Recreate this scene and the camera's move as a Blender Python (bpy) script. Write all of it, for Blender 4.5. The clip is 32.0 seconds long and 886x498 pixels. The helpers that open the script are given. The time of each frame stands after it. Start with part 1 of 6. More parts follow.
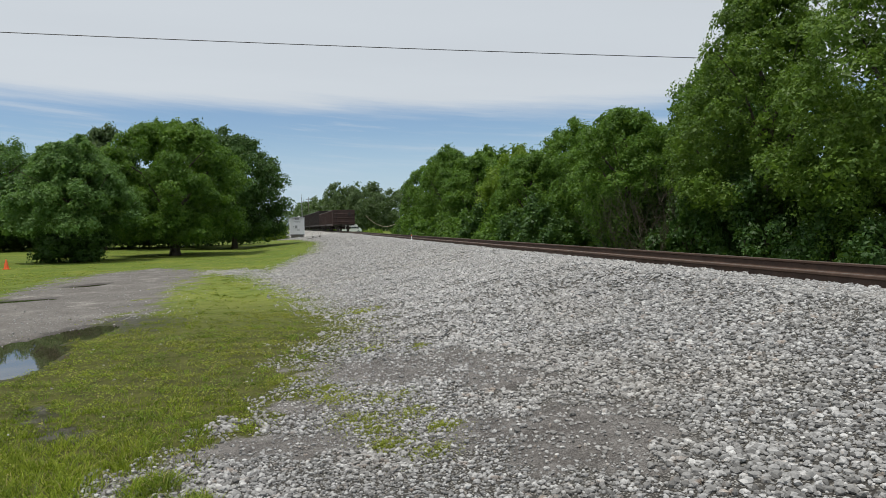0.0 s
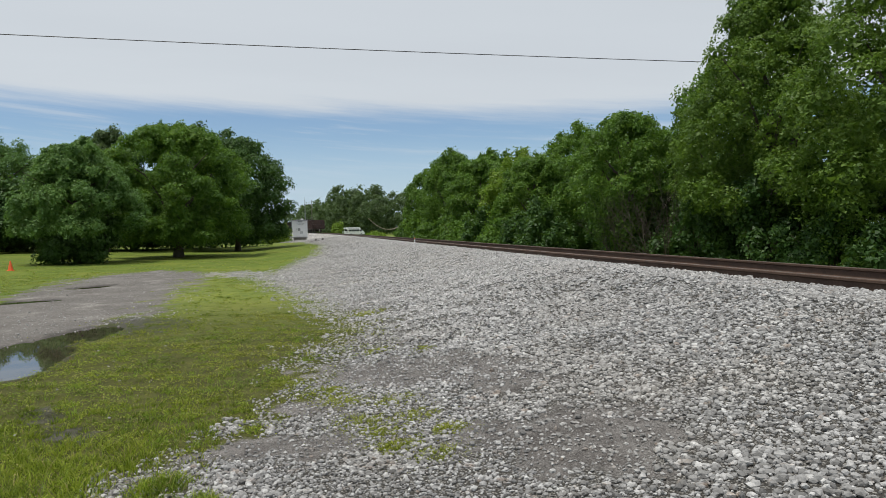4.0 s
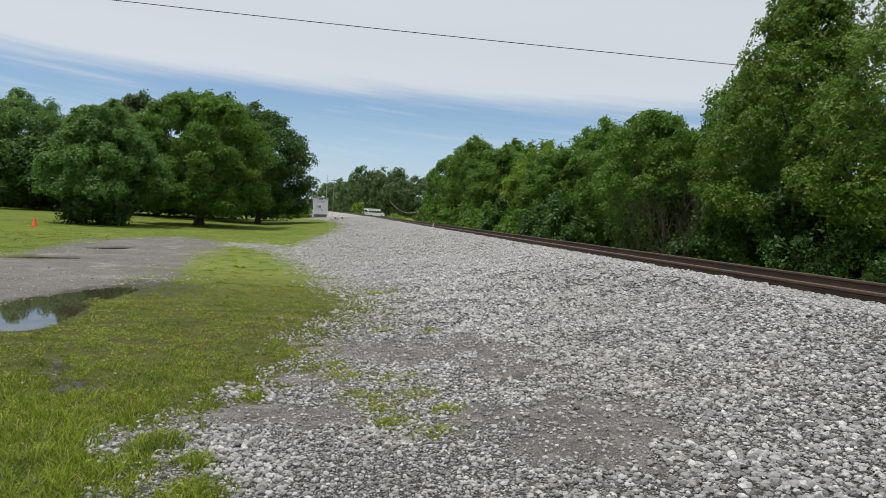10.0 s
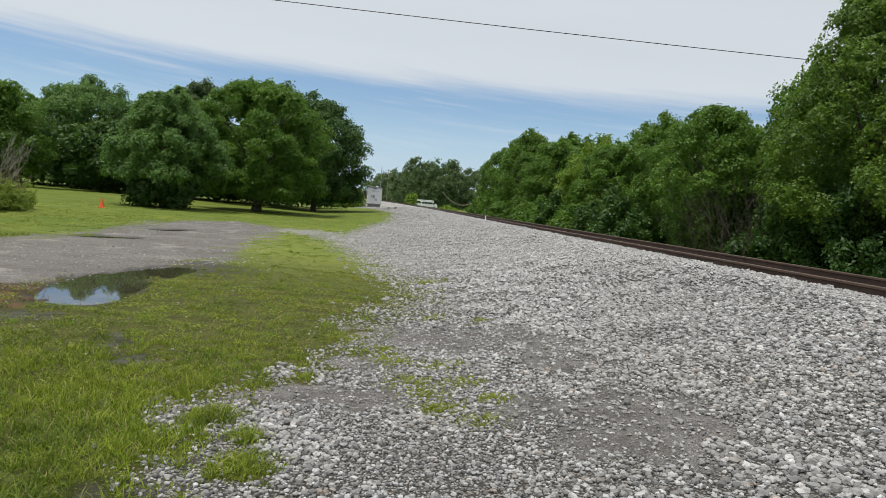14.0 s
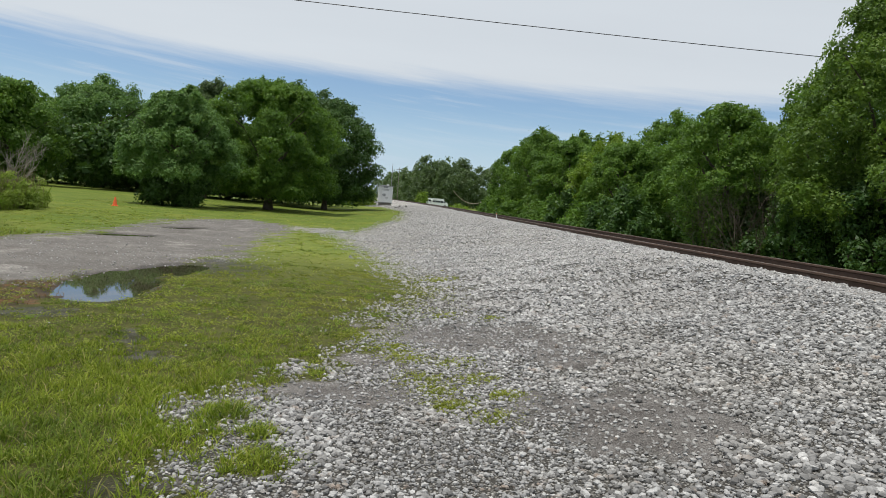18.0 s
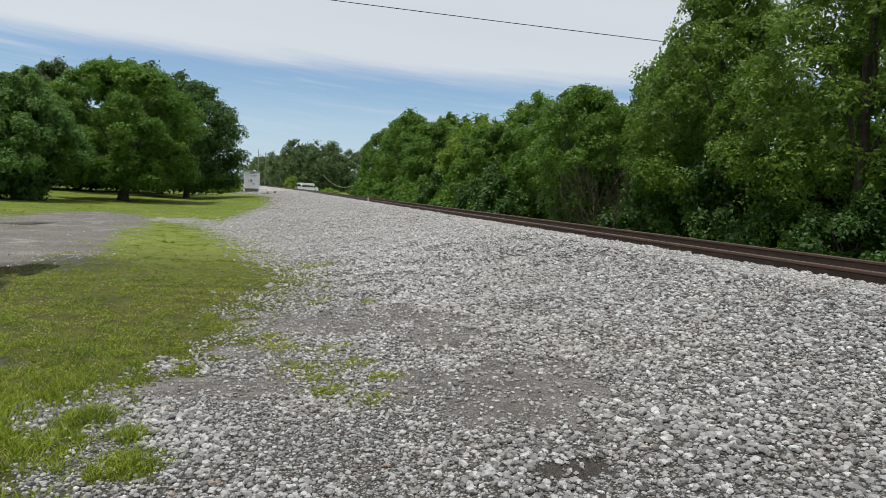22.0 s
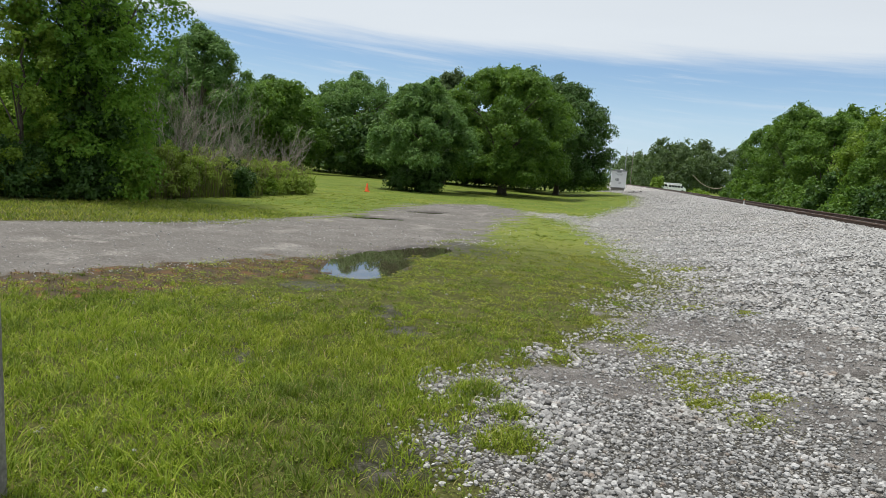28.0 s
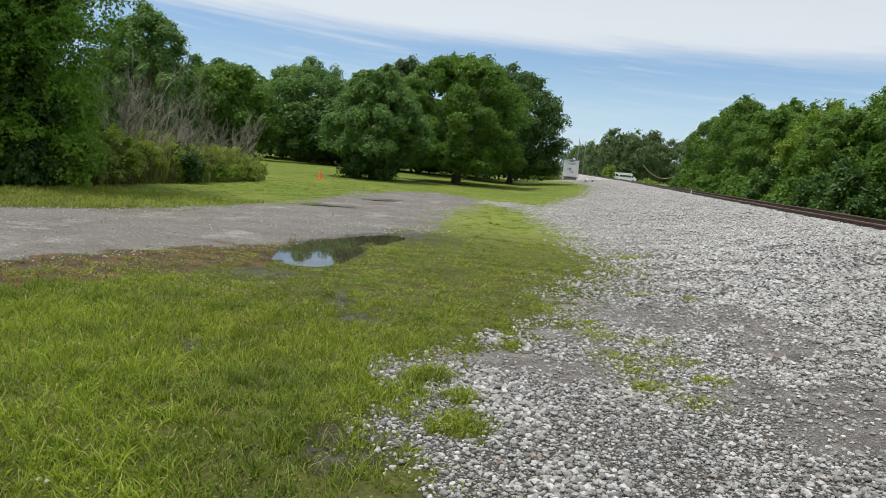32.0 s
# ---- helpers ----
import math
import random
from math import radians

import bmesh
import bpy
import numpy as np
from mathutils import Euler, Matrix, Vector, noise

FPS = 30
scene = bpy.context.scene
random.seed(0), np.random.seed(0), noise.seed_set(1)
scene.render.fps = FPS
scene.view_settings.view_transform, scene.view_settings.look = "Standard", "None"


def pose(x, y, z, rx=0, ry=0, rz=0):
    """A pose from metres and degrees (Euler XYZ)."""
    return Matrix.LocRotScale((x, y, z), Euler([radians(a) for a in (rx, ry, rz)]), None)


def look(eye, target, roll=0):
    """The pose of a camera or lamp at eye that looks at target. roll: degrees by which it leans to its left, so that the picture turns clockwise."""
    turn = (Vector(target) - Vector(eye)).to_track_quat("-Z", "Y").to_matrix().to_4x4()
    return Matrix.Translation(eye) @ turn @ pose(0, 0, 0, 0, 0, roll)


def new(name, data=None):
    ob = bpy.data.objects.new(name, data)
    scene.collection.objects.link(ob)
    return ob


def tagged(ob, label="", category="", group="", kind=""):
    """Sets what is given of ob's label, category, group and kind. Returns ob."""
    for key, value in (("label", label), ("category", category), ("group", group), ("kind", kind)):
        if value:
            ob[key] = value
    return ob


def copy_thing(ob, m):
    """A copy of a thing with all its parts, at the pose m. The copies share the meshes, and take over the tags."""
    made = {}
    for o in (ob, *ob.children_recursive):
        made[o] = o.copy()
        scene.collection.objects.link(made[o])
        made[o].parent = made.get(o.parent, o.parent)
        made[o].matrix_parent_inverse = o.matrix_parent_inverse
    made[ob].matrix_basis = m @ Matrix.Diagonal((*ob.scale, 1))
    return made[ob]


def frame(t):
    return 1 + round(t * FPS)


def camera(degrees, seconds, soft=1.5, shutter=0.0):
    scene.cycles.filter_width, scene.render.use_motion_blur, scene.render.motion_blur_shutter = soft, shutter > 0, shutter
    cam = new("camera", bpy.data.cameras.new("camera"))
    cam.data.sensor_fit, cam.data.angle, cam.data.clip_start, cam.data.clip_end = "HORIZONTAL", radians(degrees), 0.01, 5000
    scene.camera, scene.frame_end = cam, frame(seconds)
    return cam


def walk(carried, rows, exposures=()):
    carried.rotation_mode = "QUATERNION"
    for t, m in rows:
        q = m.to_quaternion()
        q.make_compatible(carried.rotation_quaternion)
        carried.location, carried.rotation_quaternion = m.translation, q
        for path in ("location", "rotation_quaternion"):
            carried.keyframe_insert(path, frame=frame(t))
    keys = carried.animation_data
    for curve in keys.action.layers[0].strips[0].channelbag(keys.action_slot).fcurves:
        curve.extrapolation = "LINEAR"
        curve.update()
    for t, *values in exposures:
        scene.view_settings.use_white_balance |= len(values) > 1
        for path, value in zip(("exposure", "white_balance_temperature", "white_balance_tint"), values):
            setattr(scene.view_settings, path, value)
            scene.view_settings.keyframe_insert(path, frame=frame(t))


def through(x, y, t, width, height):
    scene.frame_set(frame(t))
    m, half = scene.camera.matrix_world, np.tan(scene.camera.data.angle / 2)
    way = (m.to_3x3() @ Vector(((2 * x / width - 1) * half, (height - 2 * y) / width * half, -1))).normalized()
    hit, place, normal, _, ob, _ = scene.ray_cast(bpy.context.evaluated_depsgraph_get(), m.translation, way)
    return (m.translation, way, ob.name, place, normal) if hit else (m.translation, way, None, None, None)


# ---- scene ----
cam = camera(65.43, 32.0, 0.5)
PATH = [
    (0.0, pose(0.029, 0.005, 1.618, 88.027, 0.978, -12.117)),
    (0.5, pose(0.028, 0.007, 1.618, 88.217, 1.169, -11.744)),
    (1.0, pose(0.022, 0.008, 1.619, 88.569, 0.845, -11.717)),
    (1.5, pose(0.015, 0.005, 1.619, 88.885, 0.513, -11.705)),
    (2.0, pose(0.009, 0.000, 1.619, 88.992, 0.246, -11.792)),
    (2.5, pose(0.005, -0.003, 1.618, 88.843, 0.610, -11.513)),
    (3.0, pose(0.003, -0.001, 1.615, 88.571, 0.660, -11.780)),
    (3.5, pose(0.002, 0.001, 1.613, 88.353, 0.864, -11.941)),
    (5.5, pose(-0.001, 0.001, 1.612, 88.234, 0.135, -11.443)),
    (6.0, pose(-0.002, -0.003, 1.613, 88.050, 0.329, -10.905)),
    (6.5, pose(-0.001, -0.005, 1.614, 88.299, -0.441, -11.305)),
    (7.0, pose(0.001, -0.004, 1.611, 88.295, -0.160, -10.620)),
    (7.5, pose(0.006, -0.005, 1.606, 87.948, -0.874, -10.003)),
    (8.0, pose(0.018, -0.005, 1.600, 86.765, 0.821, -9.902)),
    (8.5, pose(0.036, 0.003, 1.594, 85.601, 0.146, -11.601)),
    (9.0, pose(0.052, 0.007, 1.587, 86.115, -1.859, -12.224)),
    (9.5, pose(0.059, -0.003, 1.579, 86.692, -2.638, -12.335)),
    (10.0, pose(0.061, -0.008, 1.567, 87.190, -3.293, -10.219)),
    (10.5, pose(0.066, 0.003, 1.555, 86.741, -2.829, -8.438)),
    (11.0, pose(0.069, 0.014, 1.546, 86.512, -2.308, -7.447)),
    (11.5, pose(0.067, 0.013, 1.543, 86.670, -3.296, -5.358)),
    (12.0, pose(0.067, 0.010, 1.540, 86.540, -3.039, -3.929)),
    (12.5, pose(0.071, 0.015, 1.536, 86.608, -3.490, -3.769)),
    (13.0, pose(0.076, 0.021, 1.531, 86.244, -3.718, -4.707)),
    (13.5, pose(0.074, 0.022, 1.528, 86.120, -4.249, -5.528)),
    (14.0, pose(0.064, 0.016, 1.528, 86.260, -4.865, -5.833)),
    (14.5, pose(0.054, 0.012, 1.528, 86.239, -5.158, -6.022)),
    (16.5, pose(0.020, -0.017, 1.528, 86.314, -5.873, -6.029)),
    (17.0, pose(0.027, -0.012, 1.526, 86.414, -5.666, -5.078)),
    (17.5, pose(0.039, -0.004, 1.523, 86.312, -5.335, -4.907)),
    (18.0, pose(0.055, 0.007, 1.517, 86.071, -4.883, -4.954)),
    (18.5, pose(0.071, 0.016, 1.511, 85.537, -5.261, -5.667)),
    (19.0, pose(0.079, 0.016, 1.509, 85.915, -5.637, -6.362)),
    (19.5, pose(0.077, 0.012, 1.513, 85.625, -5.631, -6.257)),
    (20.0, pose(0.072, 0.016, 1.519, 84.885, -3.334, -6.499)),
    (20.5, pose(0.068, 0.021, 1.524, 84.829, -2.578, -9.117)),
    (21.0, pose(0.066, 0.010, 1.527, 85.321, -2.605, -12.113)),
    (21.5, pose(0.062, -0.019, 1.529, 85.509, -2.702, -14.148)),
    (22.0, pose(0.051, -0.055, 1.531, 85.383, -3.204, -15.597)),
    (22.5, pose(0.020, -0.069, 1.527, 85.131, -3.952, -15.568)),
    (23.0, pose(-0.037, -0.031, 1.512, 84.587, -3.202, -7.414)),
    (23.5, pose(-0.097, 0.040, 1.494, 84.056, -3.459, 11.703)),
    (24.0, pose(-0.129, 0.089, 1.487, 83.648, -4.147, 20.575)),
    (24.5, pose(-0.131, 0.104, 1.487, 83.891, -4.233, 21.608)),
    (25.0, pose(-0.121, 0.102, 1.487, 83.829, -4.117, 19.866)),
    (25.5, pose(-0.112, 0.096, 1.488, 83.505, -3.890, 17.281)),
    (27.5, pose(-0.098, 0.015, 1.512, 83.592, -3.467, 15.217)),
    (28.0, pose(-0.097, 0.003, 1.513, 83.300, -4.402, 13.982)),
    (28.5, pose(-0.095, -0.007, 1.515, 83.273, -4.207, 13.428)),
    (29.0, pose(-0.093, -0.014, 1.516, 83.037, -3.781, 13.010)),
    (29.5, pose(-0.089, -0.018, 1.517, 83.045, -3.728, 12.484)),
    (30.0, pose(-0.082, -0.022, 1.518, 83.070, -3.940, 11.844)),
    (30.5, pose(-0.076, -0.024, 1.516, 83.009, -3.986, 11.565)),
    (31.0, pose(-0.072, -0.025, 1.514, 82.771, -4.335, 11.398)),
    (31.5, pose(-0.071, -0.024, 1.511, 82.558, -4.836, 10.754)),
    (32.0, pose(-0.072, -0.019, 1.508, 82.631, -4.946, 10.236)),
]
walk(cam, PATH, exposures=((0, 0.0), (8, 0.0), (11, 0.1), (23, 0.1), (24, 0.25), (32, 0.25)))

# ---- world and sun ----
SUN_EL, SUN_AZ = radians(75), radians(-105)      # azimuth from +y, to the right
world = bpy.data.worlds.new("sky")
scene.world = world
world.use_nodes = True
wn, wl = world.node_tree.nodes, world.node_tree.links
wn.clear()


def wnode(kind, **values):
    n = wn.new(kind)
    for key, value in values.items():
        if key.startswith("i_"):
            n.inputs[int(key[2:])].default_value = value
    return n


def wmath(op, a, b=0.0):
    n = wn.new("ShaderNodeMath")
    n.operation = op
    for k, v in enumerate((a, b)):
        if isinstance(v, (int, float)):
            n.inputs[k].default_value = v
        else:
            wl.new(v, n.inputs[k])
    return n.outputs[0]


sky = wn.new("ShaderNodeTexSky")
sky.sky_type, sky.sun_disc = "NISHITA", False
sky.sun_elevation, sky.sun_rotation = SUN_EL, SUN_AZ
sky.air_density, sky.dust_density, sky.ozone_density = 1.0, 0.3, 3.0
coord = wn.new("ShaderNodeTexCoord")
sep = wn.new("ShaderNodeSeparateXYZ")
wl.new(coord.outputs["Generated"], sep.inputs[0])
# cloud sheet overhead, and thin streaks that run level with the horizon
lift = wmath("ADD", wmath("MAXIMUM", sep.outputs[2], 0.0), 0.035)
comb = wn.new("ShaderNodeCombineXYZ")
wl.new(wmath("DIVIDE", sep.outputs[0], lift), comb.inputs[0])
wl.new(wmath("DIVIDE", sep.outputs[1], lift), comb.inputs[1])
bearing = wmath("ARCTAN2", sep.outputs[0], sep.outputs[1])
band = wn.new("ShaderNodeCombineXYZ")
wl.new(bearing, band.inputs[0])
wl.new(wmath("ADD", sep.outputs[2], wmath("MULTIPLY", bearing, 0.075)), band.inputs[1])


def cloud_noise(scale, stretch, detail, shift, vector=None, rough=0.55):
    m = wn.new("ShaderNodeMapping")
    m.inputs["Location"].default_value = (shift, shift * 0.7, 0)
    m.inputs["Rotation"].default_value = (0, 0, 0 if vector else 0.22)
    m.inputs["Scale"].default_value = (scale, scale * stretch, 1)
    wl.new(vector or comb.outputs[0], m.inputs[0])
    n = wn.new("ShaderNodeTexNoise")
    n.inputs["Scale"].default_value, n.inputs["Detail"].default_value, n.inputs["Roughness"].default_value = 1.0, detail, rough
    wl.new(m.outputs[0], n.inputs["Vector"])
    return n.outputs["Fac"]


def ramp_of(value, a, b, top=1.0):
    k = wn.new("ShaderNodeMapRange")
    k.interpolation_type = "SMOOTHSTEP"
    wl.new(value, k.inputs[0])
    k.inputs[1].default_value, k.inputs[2].default_value, k.inputs[4].default_value = a, b, top
    return k.outputs[0]


broad = cloud_noise(1.1, 6.0, 4, 3.1, band.outputs[0])
fine_edge = cloud_noise(3.2, 16.0, 7, 5.2, band.outputs[0], 0.65)
edge = wmath("ADD", sep.outputs[2], wmath("ADD", wmath("MULTIPLY", wmath("SUBTRACT", broad, 0.5), 0.05), wmath("MULTIPLY", wmath("SUBTRACT", fine_edge, 0.5), 0.035)))
sheet = ramp_of(edge, 0.150, 0.182)
wisp = cloud_noise(2.0, 17.0, 6, 1.7, band.outputs[0], 0.6)
thin_wisp = cloud_noise(4.5, 13.0, 6, 9.4, band.outputs[0], 0.65)
streak = wmath("MAXIMUM", ramp_of(wisp, 0.50, 0.72, 0.5), ramp_of(thin_wisp, 0.55, 0.74, 0.3))
cover_amount = wmath("MAXIMUM", sheet, streak)
grey = cloud_noise(0.22, 2.0, 6, 8.3)
cloud_mix = wn.new("ShaderNodeMix")
cloud_mix.data_type = "RGBA"
wl.new(grey, cloud_mix.inputs["Factor"])
cloud_mix.inputs[6].default_value = (5.75, 6.15, 6.55, 1)
cloud_mix.inputs[7].default_value = (7.15, 7.6, 7.95, 1)
sky_mix = wn.new("ShaderNodeMix")
sky_mix.data_type = "RGBA"
wl.new(wmath("MULTIPLY", cover_amount, 0.93), sky_mix.inputs["Factor"])
clear = wn.new("ShaderNodeMix")
clear.data_type, clear.blend_type = "RGBA", "MULTIPLY"
clear.inputs[0].default_value = 1.0
wl.new(sky.outputs[0], clear.inputs[6])
clear.inputs[7].default_value = (0.96, 1.0, 1.05, 1)
wl.new(clear.outputs[2], sky_mix.inputs[6])
# the thin sheet is brighter overhead
overhead = wn.new("ShaderNodeMapRange")
wl.new(sep.outputs[2], overhead.inputs[0])
overhead.inputs[1].default_value, overhead.inputs[2].default_value, overhead.inputs[3].default_value, overhead.inputs[4].default_value = 0.30, 0.95, 1.0, 1.2
bright = wn.new("ShaderNodeVectorMath")
bright.operation = "SCALE"
wl.new(cloud_mix.outputs[2], bright.inputs[0])
wl.new(overhead.outputs[0], bright.inputs[3])
wl.new(bright.outputs[0], sky_mix.inputs[7])
background = wn.new("ShaderNodeBackground")
background.inputs[1].default_value = 0.1
veil = wn.new("ShaderNodeMapRange")
wl.new(sep.outputs[2], veil.inputs[0])
veil.inputs[1].default_value, veil.inputs[2].default_value, veil.inputs[3].default_value, veil.inputs[4].default_value = 0.0, 0.13, 0.85, 0.0
veil_mix = wn.new("ShaderNodeMix")
veil_mix.data_type = "RGBA"
wl.new(veil.outputs[0], veil_mix.inputs["Factor"])
wl.new(sky_mix.outputs[2], veil_mix.inputs[6])
veil_mix.inputs[7].default_value = (4.6, 6.0, 7.7, 1)
wl.new(veil_mix.outputs[2], background.inputs[0])
wl.new(background.outputs[0], wn.new("ShaderNodeOutputWorld").inputs[0])

sun = new("sun", bpy.data.lights.new("sun", "SUN"))
sun.data.energy, sun.data.angle, sun.data.color = 3.3, radians(5), (1.0, 0.95, 0.87)
sun_from = Vector((math.sin(SUN_AZ) * math.cos(SUN_EL), math.cos(SUN_AZ) * math.cos(SUN_EL), math.sin(SUN_EL)))
sun.matrix_world = look(sun_from * 50, (0, 0, 0))
scene.view_settings.exposure = 0.0


# ---- materials ----
class Nodes:
    """A small material writer."""

    def __init__(self, name):
        self.mat = bpy.data.materials.new(name)
        self.mat.use_nodes = True
        self.n, self.l = self.mat.node_tree.nodes, self.mat.node_tree.links
        self.bsdf = next(k for k in self.n if k.type == "BSDF_PRINCIPLED")
        self.out = next(k for k in self.n if k.type == "OUTPUT_MATERIAL")

    def set(self, node, socket, value):
        if isinstance(value, bpy.types.NodeSocket):
            self.l.new(value, node.inputs[socket])
        else:
            node.inputs[socket].default_value = value

    def place(self):
        return self.n.new("ShaderNodeTexCoord").outputs["Object"]

    def noise(self, scale, detail=4.0, rough=0.55, vector=None, stretch=None):
        vector = vector or self.place()
        if stretch:
            m = self.n.new("ShaderNodeMapping")
            m.inputs["Scale"].default_value = stretch
            self.l.new(vector, m.inputs[0])
            vector = m.outputs[0]
        k = self.n.new("ShaderNodeTexNoise")
        k.inputs["Scale"].default_value, k.inputs["Detail"].default_value, k.inputs["Roughness"].default_value = scale, detail, rough
        self.l.new(vector, k.inputs["Vector"])
        return k.outputs["Fac"]

    def voronoi(self, scale, out="Distance", rand=1.0):
        k = self.n.new("ShaderNodeTexVoronoi")
        k.inputs["Scale"].default_value, k.inputs["Randomness"].default_value = scale, rand
        self.l.new(self.place(), k.inputs["Vector"])
        return k.outputs[out]

    def span(self, value, a, b, c=0.0, d=1.0):
        k = self.n.new("ShaderNodeMapRange")
        self.set(k, 0, value)
        for i, v in enumerate((a, b, c, d)):
            k.inputs[1 + i].default_value = v
        return k.outputs[0]

    def mix(self, fac, a, b, how="MIX"):
        k = self.n.new("ShaderNodeMix")
        k.data_type, k.blend_type = "RGBA", how
        self.set(k, 0, fac)
        self.set(k, 6, (*a, 1) if isinstance(a, tuple) else a)
        self.set(k, 7, (*b, 1) if isinstance(b, tuple) else b)
        return k.outputs[2]

    def math(self, op, a, b=0.0, clamp=False):
        k = self.n.new("ShaderNodeMath")
        k.operation, k.use_clamp = op, clamp
        self.set(k, 0, a)
        self.set(k, 1, b)
        return k.outputs[0]

    def ramp(self, fac, *stops):
        k = self.n.new("ShaderNodeValToRGB")
        while len(k.color_ramp.elements) < len(stops):
            k.color_ramp.elements.new(0.5)
        for e, (at, col) in zip(k.color_ramp.elements, stops):
            e.position, e.color = at, (*col, 1)
        self.set(k, 0, fac)
        return k.outputs[0]

    def island(self):
        return self.n.new("ShaderNodeNewGeometry").outputs["Random Per Island"]

    def each(self):
        return self.n.new("ShaderNodeObjectInfo").outputs["Random"]

    def attr(self, name):
        k = self.n.new("ShaderNodeAttribute")
        k.attribute_name = name
        return k

    def bump(self, height, strength=0.4, distance=0.02):
        k = self.n.new("ShaderNodeBump")
        k.inputs["Strength"].default_value, k.inputs["Distance"].default_value = strength, distance
        self.set(k, "Height", height)
        self.l.new(k.outputs[0], self.bsdf.inputs["Normal"])

    def done(self, color, rough=0.8, metal=0.0, spec=0.5):
        self.set(self.bsdf, "Base Color", (*color, 1) if isinstance(color, tuple) else color)
        self.set(self.bsdf, "Roughness", rough)
        self.set(self.bsdf, "Metallic", metal)
        self.set(self.bsdf, "Specular IOR Level", spec)
        return self.mat


def leaf_material(name, dark, mid, light, through=0.35):
    k = Nodes(name)
    tone = k.math("ADD", k.math("MULTIPLY", k.island(), 0.26), k.math("ADD", k.math("MULTIPLY", k.noise(0.45, 3), 0.50), k.math("MULTIPLY", k.noise(2.2, 3), 0.30)))
    col = k.ramp(tone, (0.2, dark), (0.55, mid), (0.95, light))
    k.done(col, 0.55, 0, 0.35)
    t = k.n.new("ShaderNodeBsdfTranslucent")
    k.l.new(k.mix(0.35, col, (0.18, 0.30, 0.03)), t.inputs[0])
    m = k.n.new("ShaderNodeMixShader")
    m.inputs[0].default_value = through
    k.l.new(k.bsdf.outputs[0], m.inputs[1])
    k.l.new(t.outputs[0], m.inputs[2])
    k.l.new(m.outputs[0], k.out.inputs[0])
    return k.mat


def plain(name, col, rough=0.6, metal=0.0, vary=0.25, scale=6.0, bump=0.15):
    k = Nodes(name)
    a, b = k.noise(scale, 5), k.noise(scale * 9, 3)
    tone = k.math("ADD", k.math("MULTIPLY", a, 0.65), k.math("MULTIPLY", b, 0.35))
    lo, hi = tuple(c * (1 - vary) for c in col), tuple(min(1, c * (1 + vary)) for c in col)
    k.bump(b, bump, 0.01)
    return k.done(k.ramp(tone, (0.3, lo), (0.7, hi)), rough, metal)


LEAF_MID = leaf_material("leaf_mid_green", (0.018, 0.058, 0.008), (0.092, 0.190, 0.022), (0.27, 0.40, 0.06), 0.42)
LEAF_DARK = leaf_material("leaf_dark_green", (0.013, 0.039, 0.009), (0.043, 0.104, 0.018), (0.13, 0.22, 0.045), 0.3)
LEAF_BRIGHT = leaf_material("leaf_yellow_green", (0.065, 0.125, 0.011), (0.165, 0.265, 0.022), (0.31, 0.42, 0.05), 0.4)
LEAF_BLUE = leaf_material("leaf_cool_green", (0.026, 0.074, 0.018), (0.105, 0.210, 0.048), (0.29, 0.41, 0.12), 0.38)
# paler, greyer green: the haze of distance is put into the leaf colour
LEAF_FAR = leaf_material("leaf_hazy_green", (0.045, 0.078, 0.034), (0.095, 0.145, 0.058), (0.17, 0.22, 0.10), 0.36)
# dark ivy green, which also stands in for shade inside and below crowns
LEAF_IVY_SHADE = leaf_material("leaf_ivy_shade", (0.014, 0.040, 0.005), (0.034, 0.085, 0.010), (0.09, 0.165, 0.024), 0.2)
LEAF_WEED = leaf_material("weed_yellow_green", (0.13, 0.185, 0.03), (0.28, 0.37, 0.06), (0.45, 0.50, 0.14), 0.5)
LEAF_ROADSIDE = leaf_material("leaf_roadside_green", (0.03, 0.09, 0.010), (0.14, 0.29, 0.028), (0.35, 0.51, 0.07), 0.55)
LEAF_LACY = leaf_material("leaf_light_olive", (0.028, 0.070, 0.010), (0.105, 0.190, 0.024), (0.26, 0.37, 0.06), 0.42)
REED = leaf_material("dry_stalks", (0.14, 0.115, 0.06), (0.25, 0.21, 0.11), (0.36, 0.31, 0.18), 0.2)

MOSS = leaf_material("mossy_weed", (0.15, 0.175, 0.022), (0.29, 0.32, 0.045), (0.42, 0.43, 0.09), 0.35)
RUSTY_WEED = leaf_material("rusty_weed", (0.05, 0.034, 0.016), (0.125, 0.068, 0.028), (0.22, 0.13, 0.05), 0.2)
GRASS_LUSH = leaf_material("lush_grass", (0.12, 0.20, 0.022), (0.25, 0.38, 0.04), (0.44, 0.53, 0.10), 0.48)


